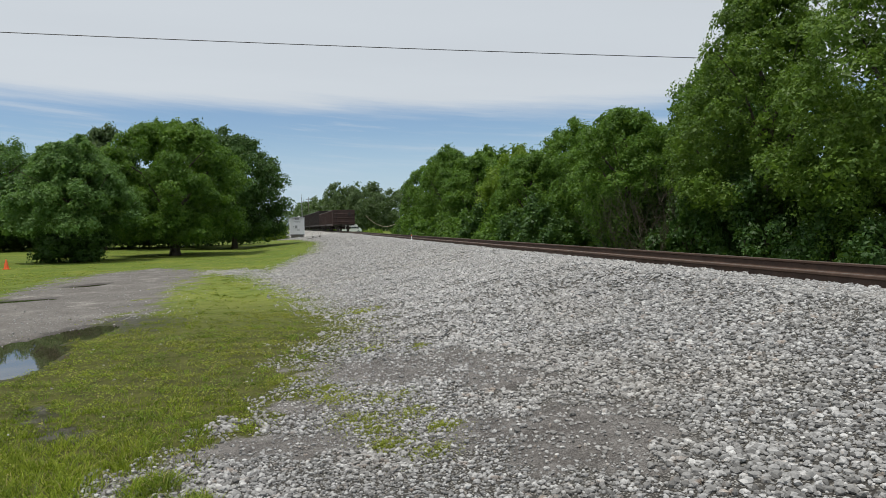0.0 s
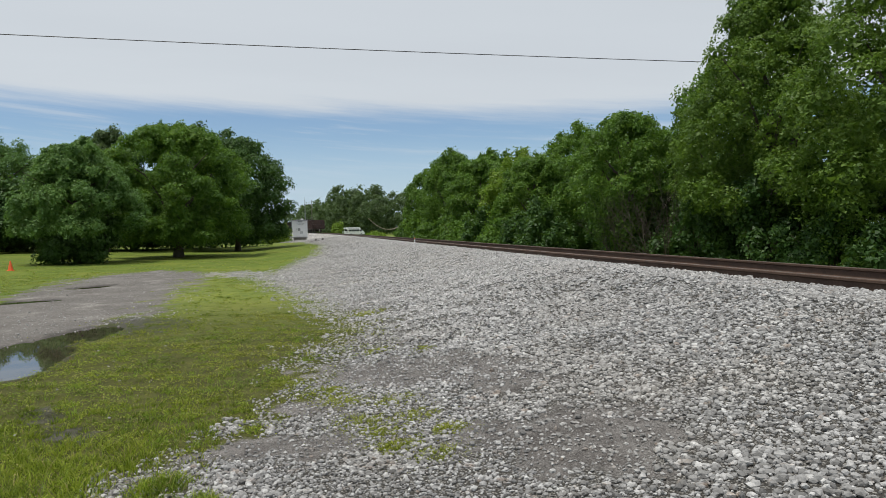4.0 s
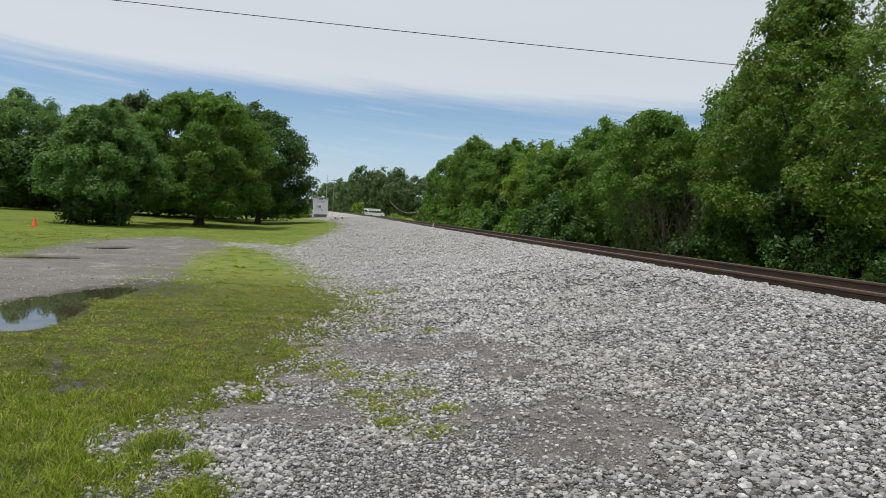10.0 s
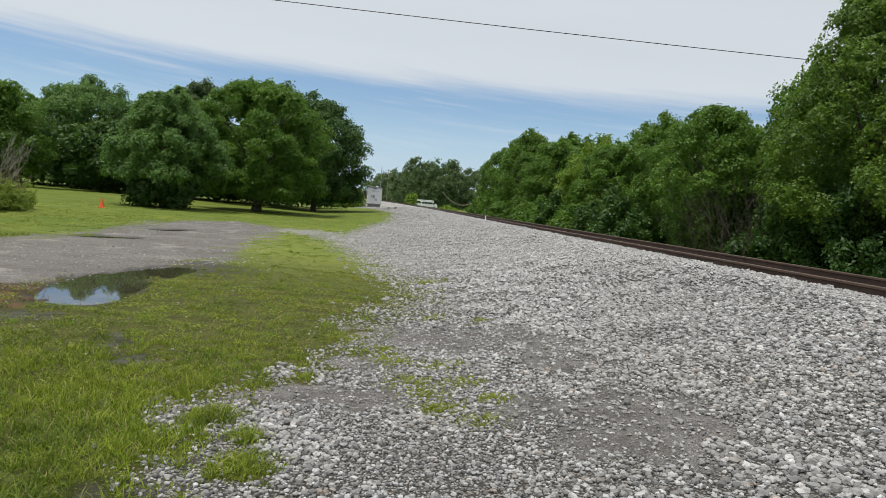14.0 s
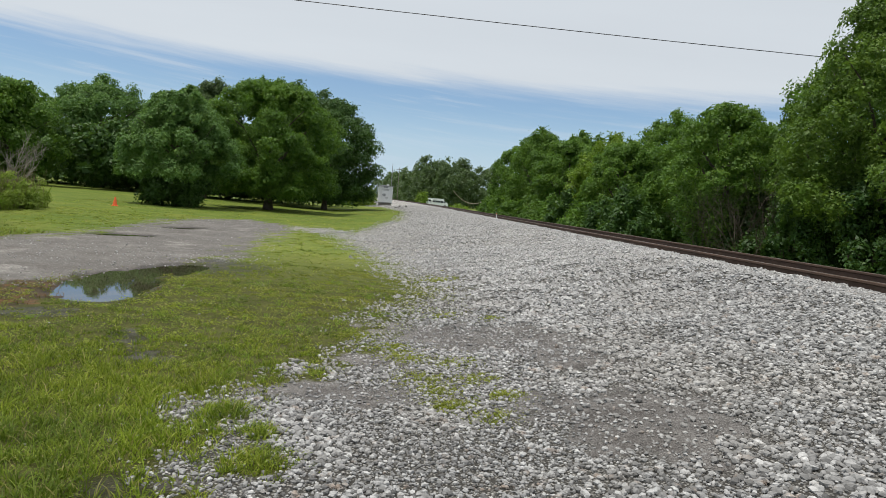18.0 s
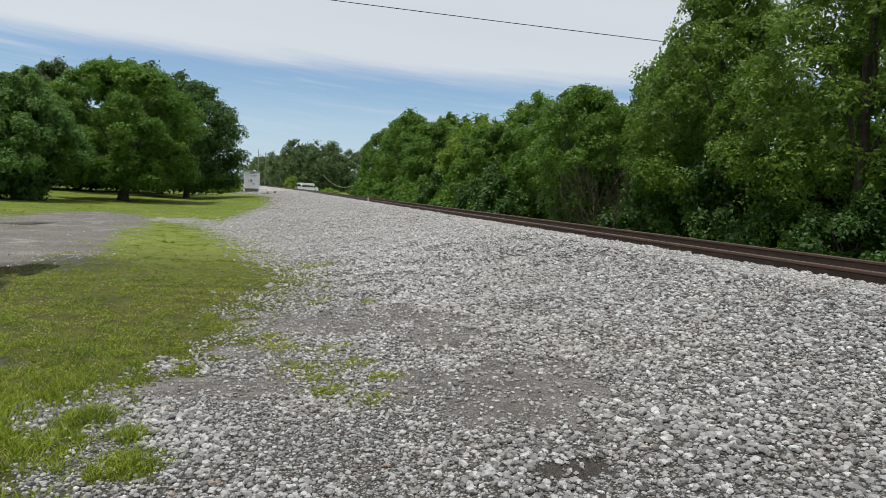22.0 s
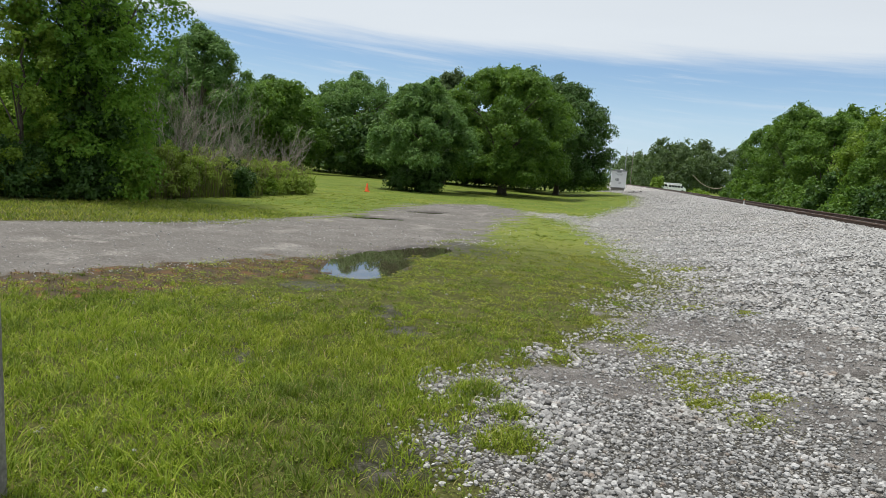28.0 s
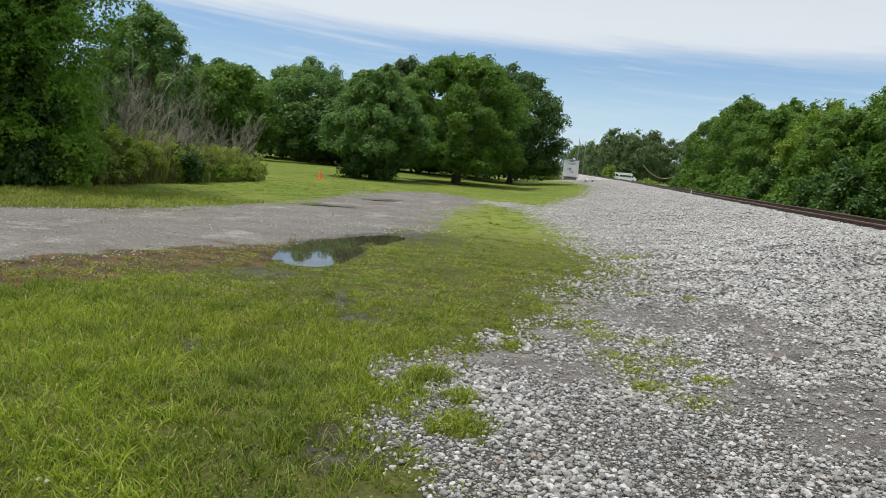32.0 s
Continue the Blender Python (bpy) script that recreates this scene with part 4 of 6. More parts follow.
def shrub(x, y, top, rx, leaves, size, material, seed, label, ry=None, name="shrub", category="shrub", group="", z_off=0.0):
    rng = np.random.RandomState(seed)
    ground_z = float(height(np.array([x]), np.array([y]))[0]) + z_off
    t = thing(name, x, y, ground_z, 0, label, category, group)
    stems = []
    for _ in range(7):
        a, r = rng.uniform(0, 6.28), rng.uniform(0.2, 0.8) * rx
        stems.append(tube([(0, 0, -0.05), (math.cos(a) * r * 0.4, math.sin(a) * r * 0.4, top * 0.4), (math.cos(a) * r, math.sin(a) * r, top * 0.8)], (0.03, 0.02, 0.008), 5))
    tagged(part("stem_cluster", array_mesh("stem_cluster", *join_tubes(stems)), BARK, t), kind="stuff")
    ls = crown_lobes(rng, 0, 0, 0.05, top * 0.85, rx, ry or rx, 26, rx * 0.27, "round")
    for _ in range(9):
        a, q = rng.uniform(0, 6.28), rng.uniform(0.1, 0.9)
        ls.append((math.cos(a) * q * rx, math.sin(a) * q * (ry or rx), top * rng.uniform(0.7, 1.12) * (1 - 0.35 * q * q), rx * 0.13, rx * 0.13, rx * 0.22))
    part("foliage", array_mesh("foliage", *leaf_cloud(ls, leaves, size * 0.85, rng, 0.4)), material, t)
    return t


def bare_shrub(x, y, top, spread, stems, seed, label, material=None, name="bare_shrub", thick=0.022, forks=3):
    rng = np.random.RandomState(seed)
    ground_z = float(height(np.array([x]), np.array([y]))[0])
    t = thing(name, x, y, ground_z, 0, label, "shrub")
    tubes = []

    def grow(p, d, length, r, depth):
        pts = [p]
        for _ in range(3):
            d = d + rng.normal(size=3) * 0.13
            d = d / np.linalg.norm(d)
            pts.append(pts[-1] + d * length / 3)
        tubes.append(tube(pts, np.linspace(r, r * 0.4, 4), 3))
        if depth:
            for _ in range(5):
                k = rng.randint(1, 4)
                side = d + rng.normal(size=3) * 0.42 + np.array([0, 0, 0.35])
                grow(pts[k], side / np.linalg.norm(side), length * rng.uniform(0.3, 0.6), max(r * 0.55, 0.0035), depth - 1)

    for _ in range(stems):
        a, r = rng.uniform(0, 6.28), rng.uniform(0, spread * 0.35)
        d = np.array([math.cos(a) * 0.42, math.sin(a) * 0.42, 1.0])
        grow(np.array([math.cos(a) * r, math.sin(a) * r, -0.05]), d / np.linalg.norm(d), top * rng.uniform(0.55, 0.8), thick, forks)
    tagged(part("branchwork", array_mesh("branchwork", *join_tubes(tubes)), material or BARK_GREY, t), kind="stuff")
    return t


def feathery(owner, x, y):
    """Light drooping branches that reach out of the roadside tree over the verge."""
    rng = np.random.RandomState(29)
    tubes, ls = [], []
    for tip in ((-15.6, 12.2, 4.9), (-15.5, 12.8, 4.05), (-15.9, 12.6, 4.5), (-15.1, 13.1, 5.3), (-14.6, 12.4, 5.6), (-15.3, 13.6, 3.6)):
        a, b = np.array((0.0, 0.0, tip[2] - 1.0)), np.array((tip[0] - x, tip[1] - y, tip[2]))
        pts = [a + (b - a) * k + np.array((0, 0, 0.5 * math.sin(math.pi * k))) for k in np.linspace(0, 1, 7)]
        tubes.append(tube(pts, np.linspace(0.035, 0.006, 7), 5))
        for k in np.linspace(0.35, 1.05, 11):
            c = a + (b - a) * k + np.array((0, 0, 0.5 * math.sin(math.pi * min(k, 1)))) + rng.normal(size=3) * (0.16, 0.16, 0.10)
            ls.append((*c, 0.24, 0.24, 0.08))
    part("long_branches", array_mesh("long_branches", *join_tubes(tubes)), BARK, owner)
    part("branch_foliage", array_mesh("branch_foliage", *leaf_cloud(ls, 6500, 0.062, rng, 0.2)), LEAF_WEED, owner, "light yellow-green drooping sprays")


def make_lawn_trees():
    tree(-7.45, 46.4, 8.2, 4.45, 1.0, 36000, 0.25, LEAF_MID, 11, "broad round maple with a dark trunk standing on the lawn", trunk=0.24, lobes=64, lobe=1.1, spires=3, hang=34)
    tree(-11.5, 40.0, 6.2, 3.4, 1.5, 27000, 0.21, LEAF_BLUE, 12, "dense pale green tree with a shrubby skirt on the lawn", "cone", lobes=66, lobe=0.8, trunk=0.16, base=2.0, spires=6)
    tree(-4.85, 59, 9.1, 4.25, 1.0, 22000, 0.30, LEAF_DARK, 13, "dark rounded tree at the end of the lawn", lobes=60, lobe=1.3, spires=3, hang=30)
    tree(-10.2, 63, 10.4, 5.6, 1.3, 18000, 0.34, LEAF_DARK, 14, "tall dark broadleaf tree behind the lawn", lobes=50, lobe=1.6, spires=2, hang=30)
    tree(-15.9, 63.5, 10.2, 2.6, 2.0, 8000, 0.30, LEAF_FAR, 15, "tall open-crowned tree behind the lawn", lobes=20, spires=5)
    tree(-30, 76, 10.6, 6.4, 1.6, 24000, 0.36, LEAF_BLUE, 16, "wide pale-topped tree at the back of the lawn", lobes=56, lobe=1.7, spires=4, trunk=0.3, hang=24)
    tree(-21, 70, 8.6, 4.6, 0.8, 12000, 0.36, LEAF_DARK, 17, "dark tree in the row behind the lawn", lobes=24)
    tree(-40, 74, 10.0, 5.6, 0.8, 12000, 0.40, LEAF_DARK, 18, "dark tree in the row behind the lawn", lobes=24, spires=4)
    tree(-27.0, 41.0, 9.0, 3.0, 1.5, 16000, 0.26, LEAF_BLUE, 19, "tall grey-green tree behind the bare shrubs", lobes=34, lobe=1.0, spires=4)
    tree(-33, 50, 7.6, 4.2, 0.8, 12000, 0.33, LEAF_DARK, 20, "dark tree behind the bare shrubs", lobes=24)
    tree(-31, 60, 8.4, 4.6, 0.8, 12000, 0.36, LEAF_MID, 26, "round tree in the row behind the lawn", lobes=28)
    roadside = tree(-13.8, 15.85, 9.6, 2.75, 0.9, 27000, 0.16, LEAF_ROADSIDE, 21, "tall leafy roadside tree reaching to the ground", "vase", lobes=84, lobe=0.8, trunk=0.15, skirt=5, spires=5, core=0.0)
    feathery(roadside, -13.8, 15.85)
    # inner leaves in a darker material: shade inside the crown painted in
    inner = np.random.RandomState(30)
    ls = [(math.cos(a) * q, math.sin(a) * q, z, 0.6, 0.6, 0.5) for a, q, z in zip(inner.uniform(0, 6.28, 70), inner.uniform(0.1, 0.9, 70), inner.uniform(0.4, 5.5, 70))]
    part("inner_growth", array_mesh("inner_growth", *leaf_cloud(ls, 9000, 0.10, inner, 0.3)), LEAF_IVY_SHADE, roadside, "dark inner leaves, crown shade put into their colour")
    tree(-14.4, 14.2, 4.7, 1.3, 0.5, 11000, 0.13, LEAF_BRIGHT, 22, "light green young tree with feathery branches", lobes=22, lobe=0.36, trunk=0.07, skirt=6)
    tree(-36.5, 25.4, 8.2, 3.6, 1.0, 12000, 0.30, LEAF_DARK, 23, "dark tree beyond the road", lobes=24, spires=3)
    tree(-31, 31, 4.4, 3.0, 0.5, 9000, 0.30, LEAF_BRIGHT, 24, "green tree beyond the road", lobes=20)
    tree(-44, 38, 4.8, 4.4, 0.5, 9000, 0.34, LEAF_BRIGHT, 25, "yellow-green tree beyond the road", lobes=20)


make_lawn_trees()


def tall_weeds():
    """Upright weeds and rank grass along the front of the undergrowth."""
    rng = np.random.RandomState(77)
    vs = []
    for _ in range(3000):
        y = rng.uniform(16.6, 28.0)
        x = -12.5 - rng.random() ** 1.5 * 1.9 - 0.10 * abs(y - 22) + (0.3 if y > 24 else 0)
        h = (0.25 + 0.75 * rng.random() ** 2.0) * (0.85 if y > 25 else 1.0) * (0.85 + 0.25 * math.sin(y * 2.3 + x) + 0.15 * math.sin(y * 5.1))
        z = float(height(np.array([x]), np.array([y]))[0])
        a, b = rng.uniform(0, 6.28), rng.uniform(0, 6.28)
        w, o = rng.uniform(0.007, 0.018), rng.uniform(0.05, 0.35) * h
        u, d = (math.cos(a) * w, math.sin(a) * w), (math.cos(b) * o, math.sin(b) * o)
        vs += [(x - u[0], y - u[1], z), (x + u[0], y + u[1], z), (x + u[0] + d[0] * 0.4, y + u[1] + d[1] * 0.4, z + h * 0.65), (x + d[0], y + d[1], z + h)]
    v = np.array(vs)
    me = array_mesh("tall_weeds", v, np.arange(len(v)).reshape(-1, 4))
    ls = []
    for _ in range(520):
        y = rng.uniform(16.8, 28.0)
        x = -12.45 - rng.random() ** 1.4 * 2.0 - 0.10 * abs(y - 22) + (0.3 if y > 24 else 0)
        z = float(height(np.array([x]), np.array([y]))[0])
        h = (0.15 + 1.1 * rng.random() ** 1.3) * (0.8 if y > 25 else 1.0)
        ls.append((x, y, z + h, rng.uniform(0.1, 0.22), rng.uniform(0.1, 0.22), 0.12))
    lv, lf = leaf_cloud(ls, 44000, 0.05, rng, 0.1)
    tagged(part("weed_tops", array_mesh("weed_tops", lv, lf), LEAF_WEED, None, "fluffy yellow-green weed tops in the undergrowth"), category="weeds", kind="stuff")
    tagged(part("tall_weeds", me, LEAF_WEED, None, "tall yellow-green weeds along the undergrowth"), category="weeds", kind="stuff")


def make_left_shrubs():
    rng = np.random.RandomState(5)
    for n, (x, y, top, rx, mat) in enumerate(((-13.2, 17.9, 1.45, 0.95, LEAF_WEED), (-13.3, 19.4, 1.1, 0.7, LEAF_BRIGHT), (-12.8, 21.5, 1.15, 0.7, LEAF_IVY_SHADE), (-12.9, 23.5, 0.8, 0.6, LEAF_BRIGHT), (-13.0, 25.9, 0.75, 0.8, LEAF_WEED), (-13.3, 15.1, 1.2, 0.8, LEAF_IVY_SHADE), (-14.4, 22.0, 1.45, 1.2, LEAF_WEED), (-14.5, 19.0, 1.6, 1.2, LEAF_BRIGHT), (-15.3, 13.2, 0.9, 0.8, LEAF_BRIGHT), (-14.4, 14.1, 1.2, 0.9, LEAF_DARK), (-17.3, 13.2, 1.7, 1.1, LEAF_BRIGHT), (-18.6, 12.6, 2.0, 1.3, LEAF_WEED), (-20.0, 12.6, 1.9, 1.4, LEAF_BRIGHT), (-13.2, 16.5, 1.0, 0.8, LEAF_BRIGHT))):
        shrub(x, y, top, rx, 6500, 0.085, mat, 40 + n, "rank green undergrowth at the edge of the drive", group="undergrowth beside the drive")
    bare_shrub(-14.2, 20.4, 3.3, 2.6, 15, 61, "leafless grey shrub among the undergrowth", thick=0.018)
    bare_shrub(-14.0, 22.6, 3.1, 2.2, 11, 62, "leafless grey shrub among the undergrowth", thick=0.018)
    bare_shrub(-13.5, 25.7, 2.5, 0.8, 6, 63, "small bare sapling above the undergrowth")
    bare_shrub(-15.4, 28.5, 2.3, 1.0, 9, 64, "small bare sapling above the undergrowth")
    tall_weeds()
    # dead stalks among the green
    tubes = []
    for _ in range(1900):
        x, y = rng.uniform(-14.2, -12.5), rng.uniform(17.0, 27.0)
        z = float(height(np.array([x]), np.array([y]))[0])
        h, a = rng.uniform(0.6, 1.5), rng.uniform(0, 6.28)
        tubes.append(tube([(x, y, z), (x + 0.06 * math.cos(a), y + 0.06 * math.sin(a), z + h * 0.6), (x + 0.2 * math.cos(a), y + 0.2 * math.sin(a), z + h)], (0.008, 0.006, 0.003), 3))
    tagged(part("dry_stalks", array_mesh("dry_stalks", *join_tubes(tubes)), REED, None, "dry tan weed stalks standing in the undergrowth"), category="dry weeds", kind="stuff")


make_left_shrubs()


def make_right_trees():
    specs = (
        (21.0, 12.0, 12.0, 4.0, LEAF_MID, 12000, 0.26, 4), (21.5, 19.0, 10.0, 3.6, LEAF_MID, 12000, 0.26, 4),
        (18.5, 3.0, 11.5, 4.0, LEAF_DARK, 14000, 0.22, 5), (16.6, 9.0, 12.0, 3.8, LEAF_LACY, 20000, 0.18, 6), (16.4, 15.4, 11.4, 3.7, LEAF_LACY, 30000, 0.17, 9),
        (15.9, 20.8, 9.8, 3.2, LEAF_LACY, 32000, 0.165, 9), (18.0, 26.0, 8.6, 2.9, LEAF_MID, 14000, 0.22, 4), (14.2, 27.8, 6.6, 2.6, LEAF_MID, 18000, 0.18, 3),
        (15.8, 34.0, 6.7, 2.6, LEAF_MID, 16000, 0.21, 5), (17.4, 41.0, 7.6, 2.9, LEAF_MID, 14000, 0.24, 6), (14.8, 41.5, 6.1, 2.5, LEAF_MID, 14000, 0.22, 3),
        (16.2, 48.0, 7.0, 3.0, LEAF_BRIGHT, 14000, 0.25, 5), (14.8, 55.0, 7.3, 2.9, LEAF_MID, 13000, 0.26, 5), (17.0, 59.0, 8.1, 3.4, LEAF_MID, 13000, 0.28, 5),
        (15.0, 66.0, 9.0, 3.2, LEAF_MID, 13000, 0.29, 5), (14.9, 76.0, 8.4, 3.2, LEAF_MID, 12000, 0.31, 4), (18.5, 84.0, 9.2, 3.6, LEAF_MID, 9000, 0.36, 4),
    )
    for n, (x, y, top, rx, mat, leaves, size, spires) in enumerate(specs):
        tree(x, y, top, rx, 2.0 if y < 30 else 1.2, leaves, size, mat, 80 + n, "tall wild broadleaf tree in the thicket beside the track", "cone" if top > 9.7 and y > 14 else "round", lobes=90 if top > 9.5 else 58, lobe=rx * 0.29, spires=spires, skirt=6 if y < 30 else 8, group="trees along the track")
    rng = np.random.RandomState(9)
    for n in range(24):
        y = 4 + n * 3.3
        x = (14.7 if y < 31 else 12.7) + rng.uniform(-0.4, 0.7)
        # nearer shrubs take the dark leaf: shade below the trees put into colour
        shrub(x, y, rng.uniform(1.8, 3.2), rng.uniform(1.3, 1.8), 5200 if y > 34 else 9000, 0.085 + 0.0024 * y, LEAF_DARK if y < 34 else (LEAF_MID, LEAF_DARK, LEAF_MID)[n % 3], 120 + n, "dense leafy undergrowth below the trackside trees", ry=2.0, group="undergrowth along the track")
    bare_shrub(13.6, 24.2, 3.6, 1.5, 16, 151, "leafless brown brambles against the thicket", BARK, thick=0.013, forks=2)
    bare_shrub(13.2, 26.5, 3.2, 1.2, 12, 152, "leafless brown brambles against the thicket", BARK, thick=0.013, forks=2)


make_right_trees()


def make_far_woods():
    rng = np.random.RandomState(33)

    def wood(name, spots, leaves, size, mat, label, low=0.3):
        ls = []
        for x, y, top, r in spots:
            z = float(height(np.array([x]), np.array([y]))[0])
            ls += [(a, b, c + z, d, e, f) for a, b, c, d, e, f in crown_lobes(rng, x, y, low, top, r, r, 16, r * 0.34, "round")]
        tagged(part(name, array_mesh(name, *leaf_cloud(ls, leaves, size * 0.72, rng, 0.5)), mat, None, label), category="woods", kind="stuff")

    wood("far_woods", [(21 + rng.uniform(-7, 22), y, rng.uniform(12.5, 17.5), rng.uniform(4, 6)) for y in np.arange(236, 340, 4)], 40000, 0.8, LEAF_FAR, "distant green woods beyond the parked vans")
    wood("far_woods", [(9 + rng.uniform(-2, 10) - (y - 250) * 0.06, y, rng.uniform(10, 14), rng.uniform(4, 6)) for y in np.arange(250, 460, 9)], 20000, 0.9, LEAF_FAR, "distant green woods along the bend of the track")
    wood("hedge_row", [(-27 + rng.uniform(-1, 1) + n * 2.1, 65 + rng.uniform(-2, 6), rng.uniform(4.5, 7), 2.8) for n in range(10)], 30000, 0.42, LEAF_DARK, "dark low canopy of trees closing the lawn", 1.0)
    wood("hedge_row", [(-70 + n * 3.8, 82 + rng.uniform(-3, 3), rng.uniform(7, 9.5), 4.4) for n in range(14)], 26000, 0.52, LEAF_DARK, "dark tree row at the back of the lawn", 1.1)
    wood("hedge_row", [(-75 + n * 2.6, 35 + n * 2.6 + rng.uniform(-3, 3), rng.uniform(6, 8.5), 4.6) for n in range(16)], 18000, 0.6, LEAF_MID, "green trees beyond the road")
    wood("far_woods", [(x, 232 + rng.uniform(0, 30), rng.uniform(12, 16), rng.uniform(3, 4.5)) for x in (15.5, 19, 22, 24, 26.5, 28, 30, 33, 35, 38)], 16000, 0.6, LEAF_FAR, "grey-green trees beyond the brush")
    # deep shade below the canopies put into the dark leaf colour
    wood("understory", [(-30 + n * 1.25 + rng.uniform(-0.4, 0.4), 70.5 + rng.uniform(-1.5, 3), rng.uniform(2.4, 3.6), 1.8) for n in range(21)], 26000, 0.34, LEAF_IVY_SHADE, "understory closing the back of the lawn, shade put into its colour")
    wood("understory", [(-62 + n * 1.7 + rng.uniform(-0.4, 0.4), 84 + rng.uniform(-1.5, 3), rng.uniform(2.8, 4.2), 2.0) for n in range(24)], 22000, 0.4, LEAF_IVY_SHADE, "understory below the far tree row, shade put into its colour")
    # gaps below the trackside trees filled with leaves coloured dark for the shade
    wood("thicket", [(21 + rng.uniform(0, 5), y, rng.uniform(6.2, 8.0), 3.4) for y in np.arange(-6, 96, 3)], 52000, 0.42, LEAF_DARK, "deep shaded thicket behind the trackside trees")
    wood("thicket", [(18.5 + rng.uniform(-0.5, 1.5), y, rng.uniform(3.0, 4.4), 1.9) for y in np.arange(2, 60, 1.8)], 40000, 0.30, LEAF_IVY_SHADE, "brush filling the thicket below the trees, shade put into its colour")


make_far_woods()


# ---- stones ----
def stone_field(name, spots, radius, label, rng, faces):
    """Crushed stones as deformed many-sided lumps resting on the ground, one joined heap."""
    bm = bmesh.new()
    if faces == 20:
        bmesh.ops.create_icosphere(bm, subdivisions=1, radius=1.0)
    else:
        bmesh.ops.create_uvsphere(bm, u_segments=4, v_segments=2, radius=1.15)
    tv = np.array([v.co for v in bm.verts])
    tf = np.array([[v.index for v in f.verts] for f in bm.faces])
    bm.free()
    n, k = len(spots), len(tv)
    jag = tv[None] * rng.uniform(0.8, 1.1, (n, k, 1)) * rng.uniform(0.84, 1.12, (n, k, 3))
    jag = jag * np.stack([rng.uniform(0.85, 1.3, n), rng.uniform(0.7, 1.05, n), rng.uniform(0.55, 0.85, n)], -1)[:, None]
    a, tilt, way = rng.uniform(0, 6.283, n), rng.normal(0, 0.5, n), rng.uniform(0, 6.283, n)
    ca, sa, ct, st = np.cos(a)[:, None], np.sin(a)[:, None], np.cos(tilt)[:, None], np.sin(tilt)[:, None]
    x, y, z = jag[..., 0], jag[..., 1] * ct - jag[..., 2] * st, jag[..., 1] * st + jag[..., 2] * ct
    v = np.stack([x * ca - y * sa, x * sa + y * ca, z], -1) * radius[:, None, None]
    base = height(spots[:, 0], spots[:, 1]) + radius * rng.uniform(0.05, 0.5, n)
    v = v + np.stack([spots[:, 0], spots[:, 1], base], -1)[:, None]
    me = array_mesh(name, v.reshape(-1, 3), (tf[None] + (np.arange(n) * k)[:, None, None]).reshape(-1, tf.shape[1]))
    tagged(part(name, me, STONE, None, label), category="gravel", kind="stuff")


def make_stones():
    rng = np.random.RandomState(71)

    def spots(x0, x1, y0, y1, per, keep):
        n = int((x1 - x0) * (y1 - y0) * per)
        p = np.stack([rng.uniform(x0, x1, n), rng.uniform(y0, y1, n)], -1)
        p = p[(np.hypot(p[:, 0], p[:, 1]) > 2.1) & (p[:, 0] < 1.16 * p[:, 1] + 0.2)]
        return p[rng.random(len(p)) < keep(p[:, 0], p[:, 1])]

    def bed(x, y):
        g = gravel_at(x, y)
        for cx, cy, r in TUFTS:
            g = g * (1 - (0.55 if cx < -0.4 else 0.4) * smooth(0, 0.5, oval(x, y, cx, cy, r, r)))
        return np.clip((g * 1.15 - 0.12), 0, 1) * (1 - 0.92 * smooth(0.25, 0.7, bare_at(x, y))) * (x < RAIL_X - 0.1)

    def sizes(p, lo, hi):
        coarse = 0.85 + 0.30 * smooth(-0.2, 0.9, lumps(p[:, 0], p[:, 1], 1.6, 21)) + 0.26 * smooth(0.7, 2.6, p[:, 0])
        return (lo + (hi - lo) * rng.random(len(p)) ** 2.2) * coarse

    p = spots(-1.6, 6.4, 1.2, 5.6, 1650, lambda x, y: bed(x, y) * (1 - 0.25 * smooth(0.7, 2.4, x)))
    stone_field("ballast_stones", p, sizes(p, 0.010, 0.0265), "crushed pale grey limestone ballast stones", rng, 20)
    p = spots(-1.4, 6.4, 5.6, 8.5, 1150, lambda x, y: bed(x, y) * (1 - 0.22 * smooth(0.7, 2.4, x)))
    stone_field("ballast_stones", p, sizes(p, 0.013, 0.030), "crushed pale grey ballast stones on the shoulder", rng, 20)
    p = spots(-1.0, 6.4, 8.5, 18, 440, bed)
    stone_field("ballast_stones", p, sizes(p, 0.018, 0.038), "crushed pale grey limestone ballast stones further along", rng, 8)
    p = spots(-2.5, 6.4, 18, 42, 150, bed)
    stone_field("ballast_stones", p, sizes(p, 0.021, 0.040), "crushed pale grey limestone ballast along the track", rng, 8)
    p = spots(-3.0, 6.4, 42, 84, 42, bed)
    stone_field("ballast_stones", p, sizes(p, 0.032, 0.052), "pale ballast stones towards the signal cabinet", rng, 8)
    p = spots(6.3, 9.6, 4, 40, 60, lambda x, y: 0 * x + 1.0)
    p = p[np.abs(np.abs(p[:, 0] - TRACK_X) - GAUGE / 2) > 0.12]
    stone_field("ballast_stones", p, sizes(p, 0.025, 0.05), "pale grey ballast stones between and beyond the rails", rng, 8)
    # the ballast goes on beside and behind the standpoint
    n = 10000
    p = np.stack([rng.uniform(-0.6, 6.4, n), rng.uniform(-7, 5, n)], -1)
    p = p[((np.hypot(p[:, 0], p[:, 1]) <= 2.1) | (p[:, 0] >= 1.16 * p[:, 1] + 0.2) | (p[:, 1] < 1.2))]
    p = p[(np.hypot(p[:, 0], p[:, 1]) > 0.3) & (rng.random(len(p)) < bed(p[:, 0], p[:, 1]))]
    stone_field("ballast_stones", p, sizes(p, 0.016, 0.034), "crushed pale grey ballast stones beside the standpoint", rng, 8)
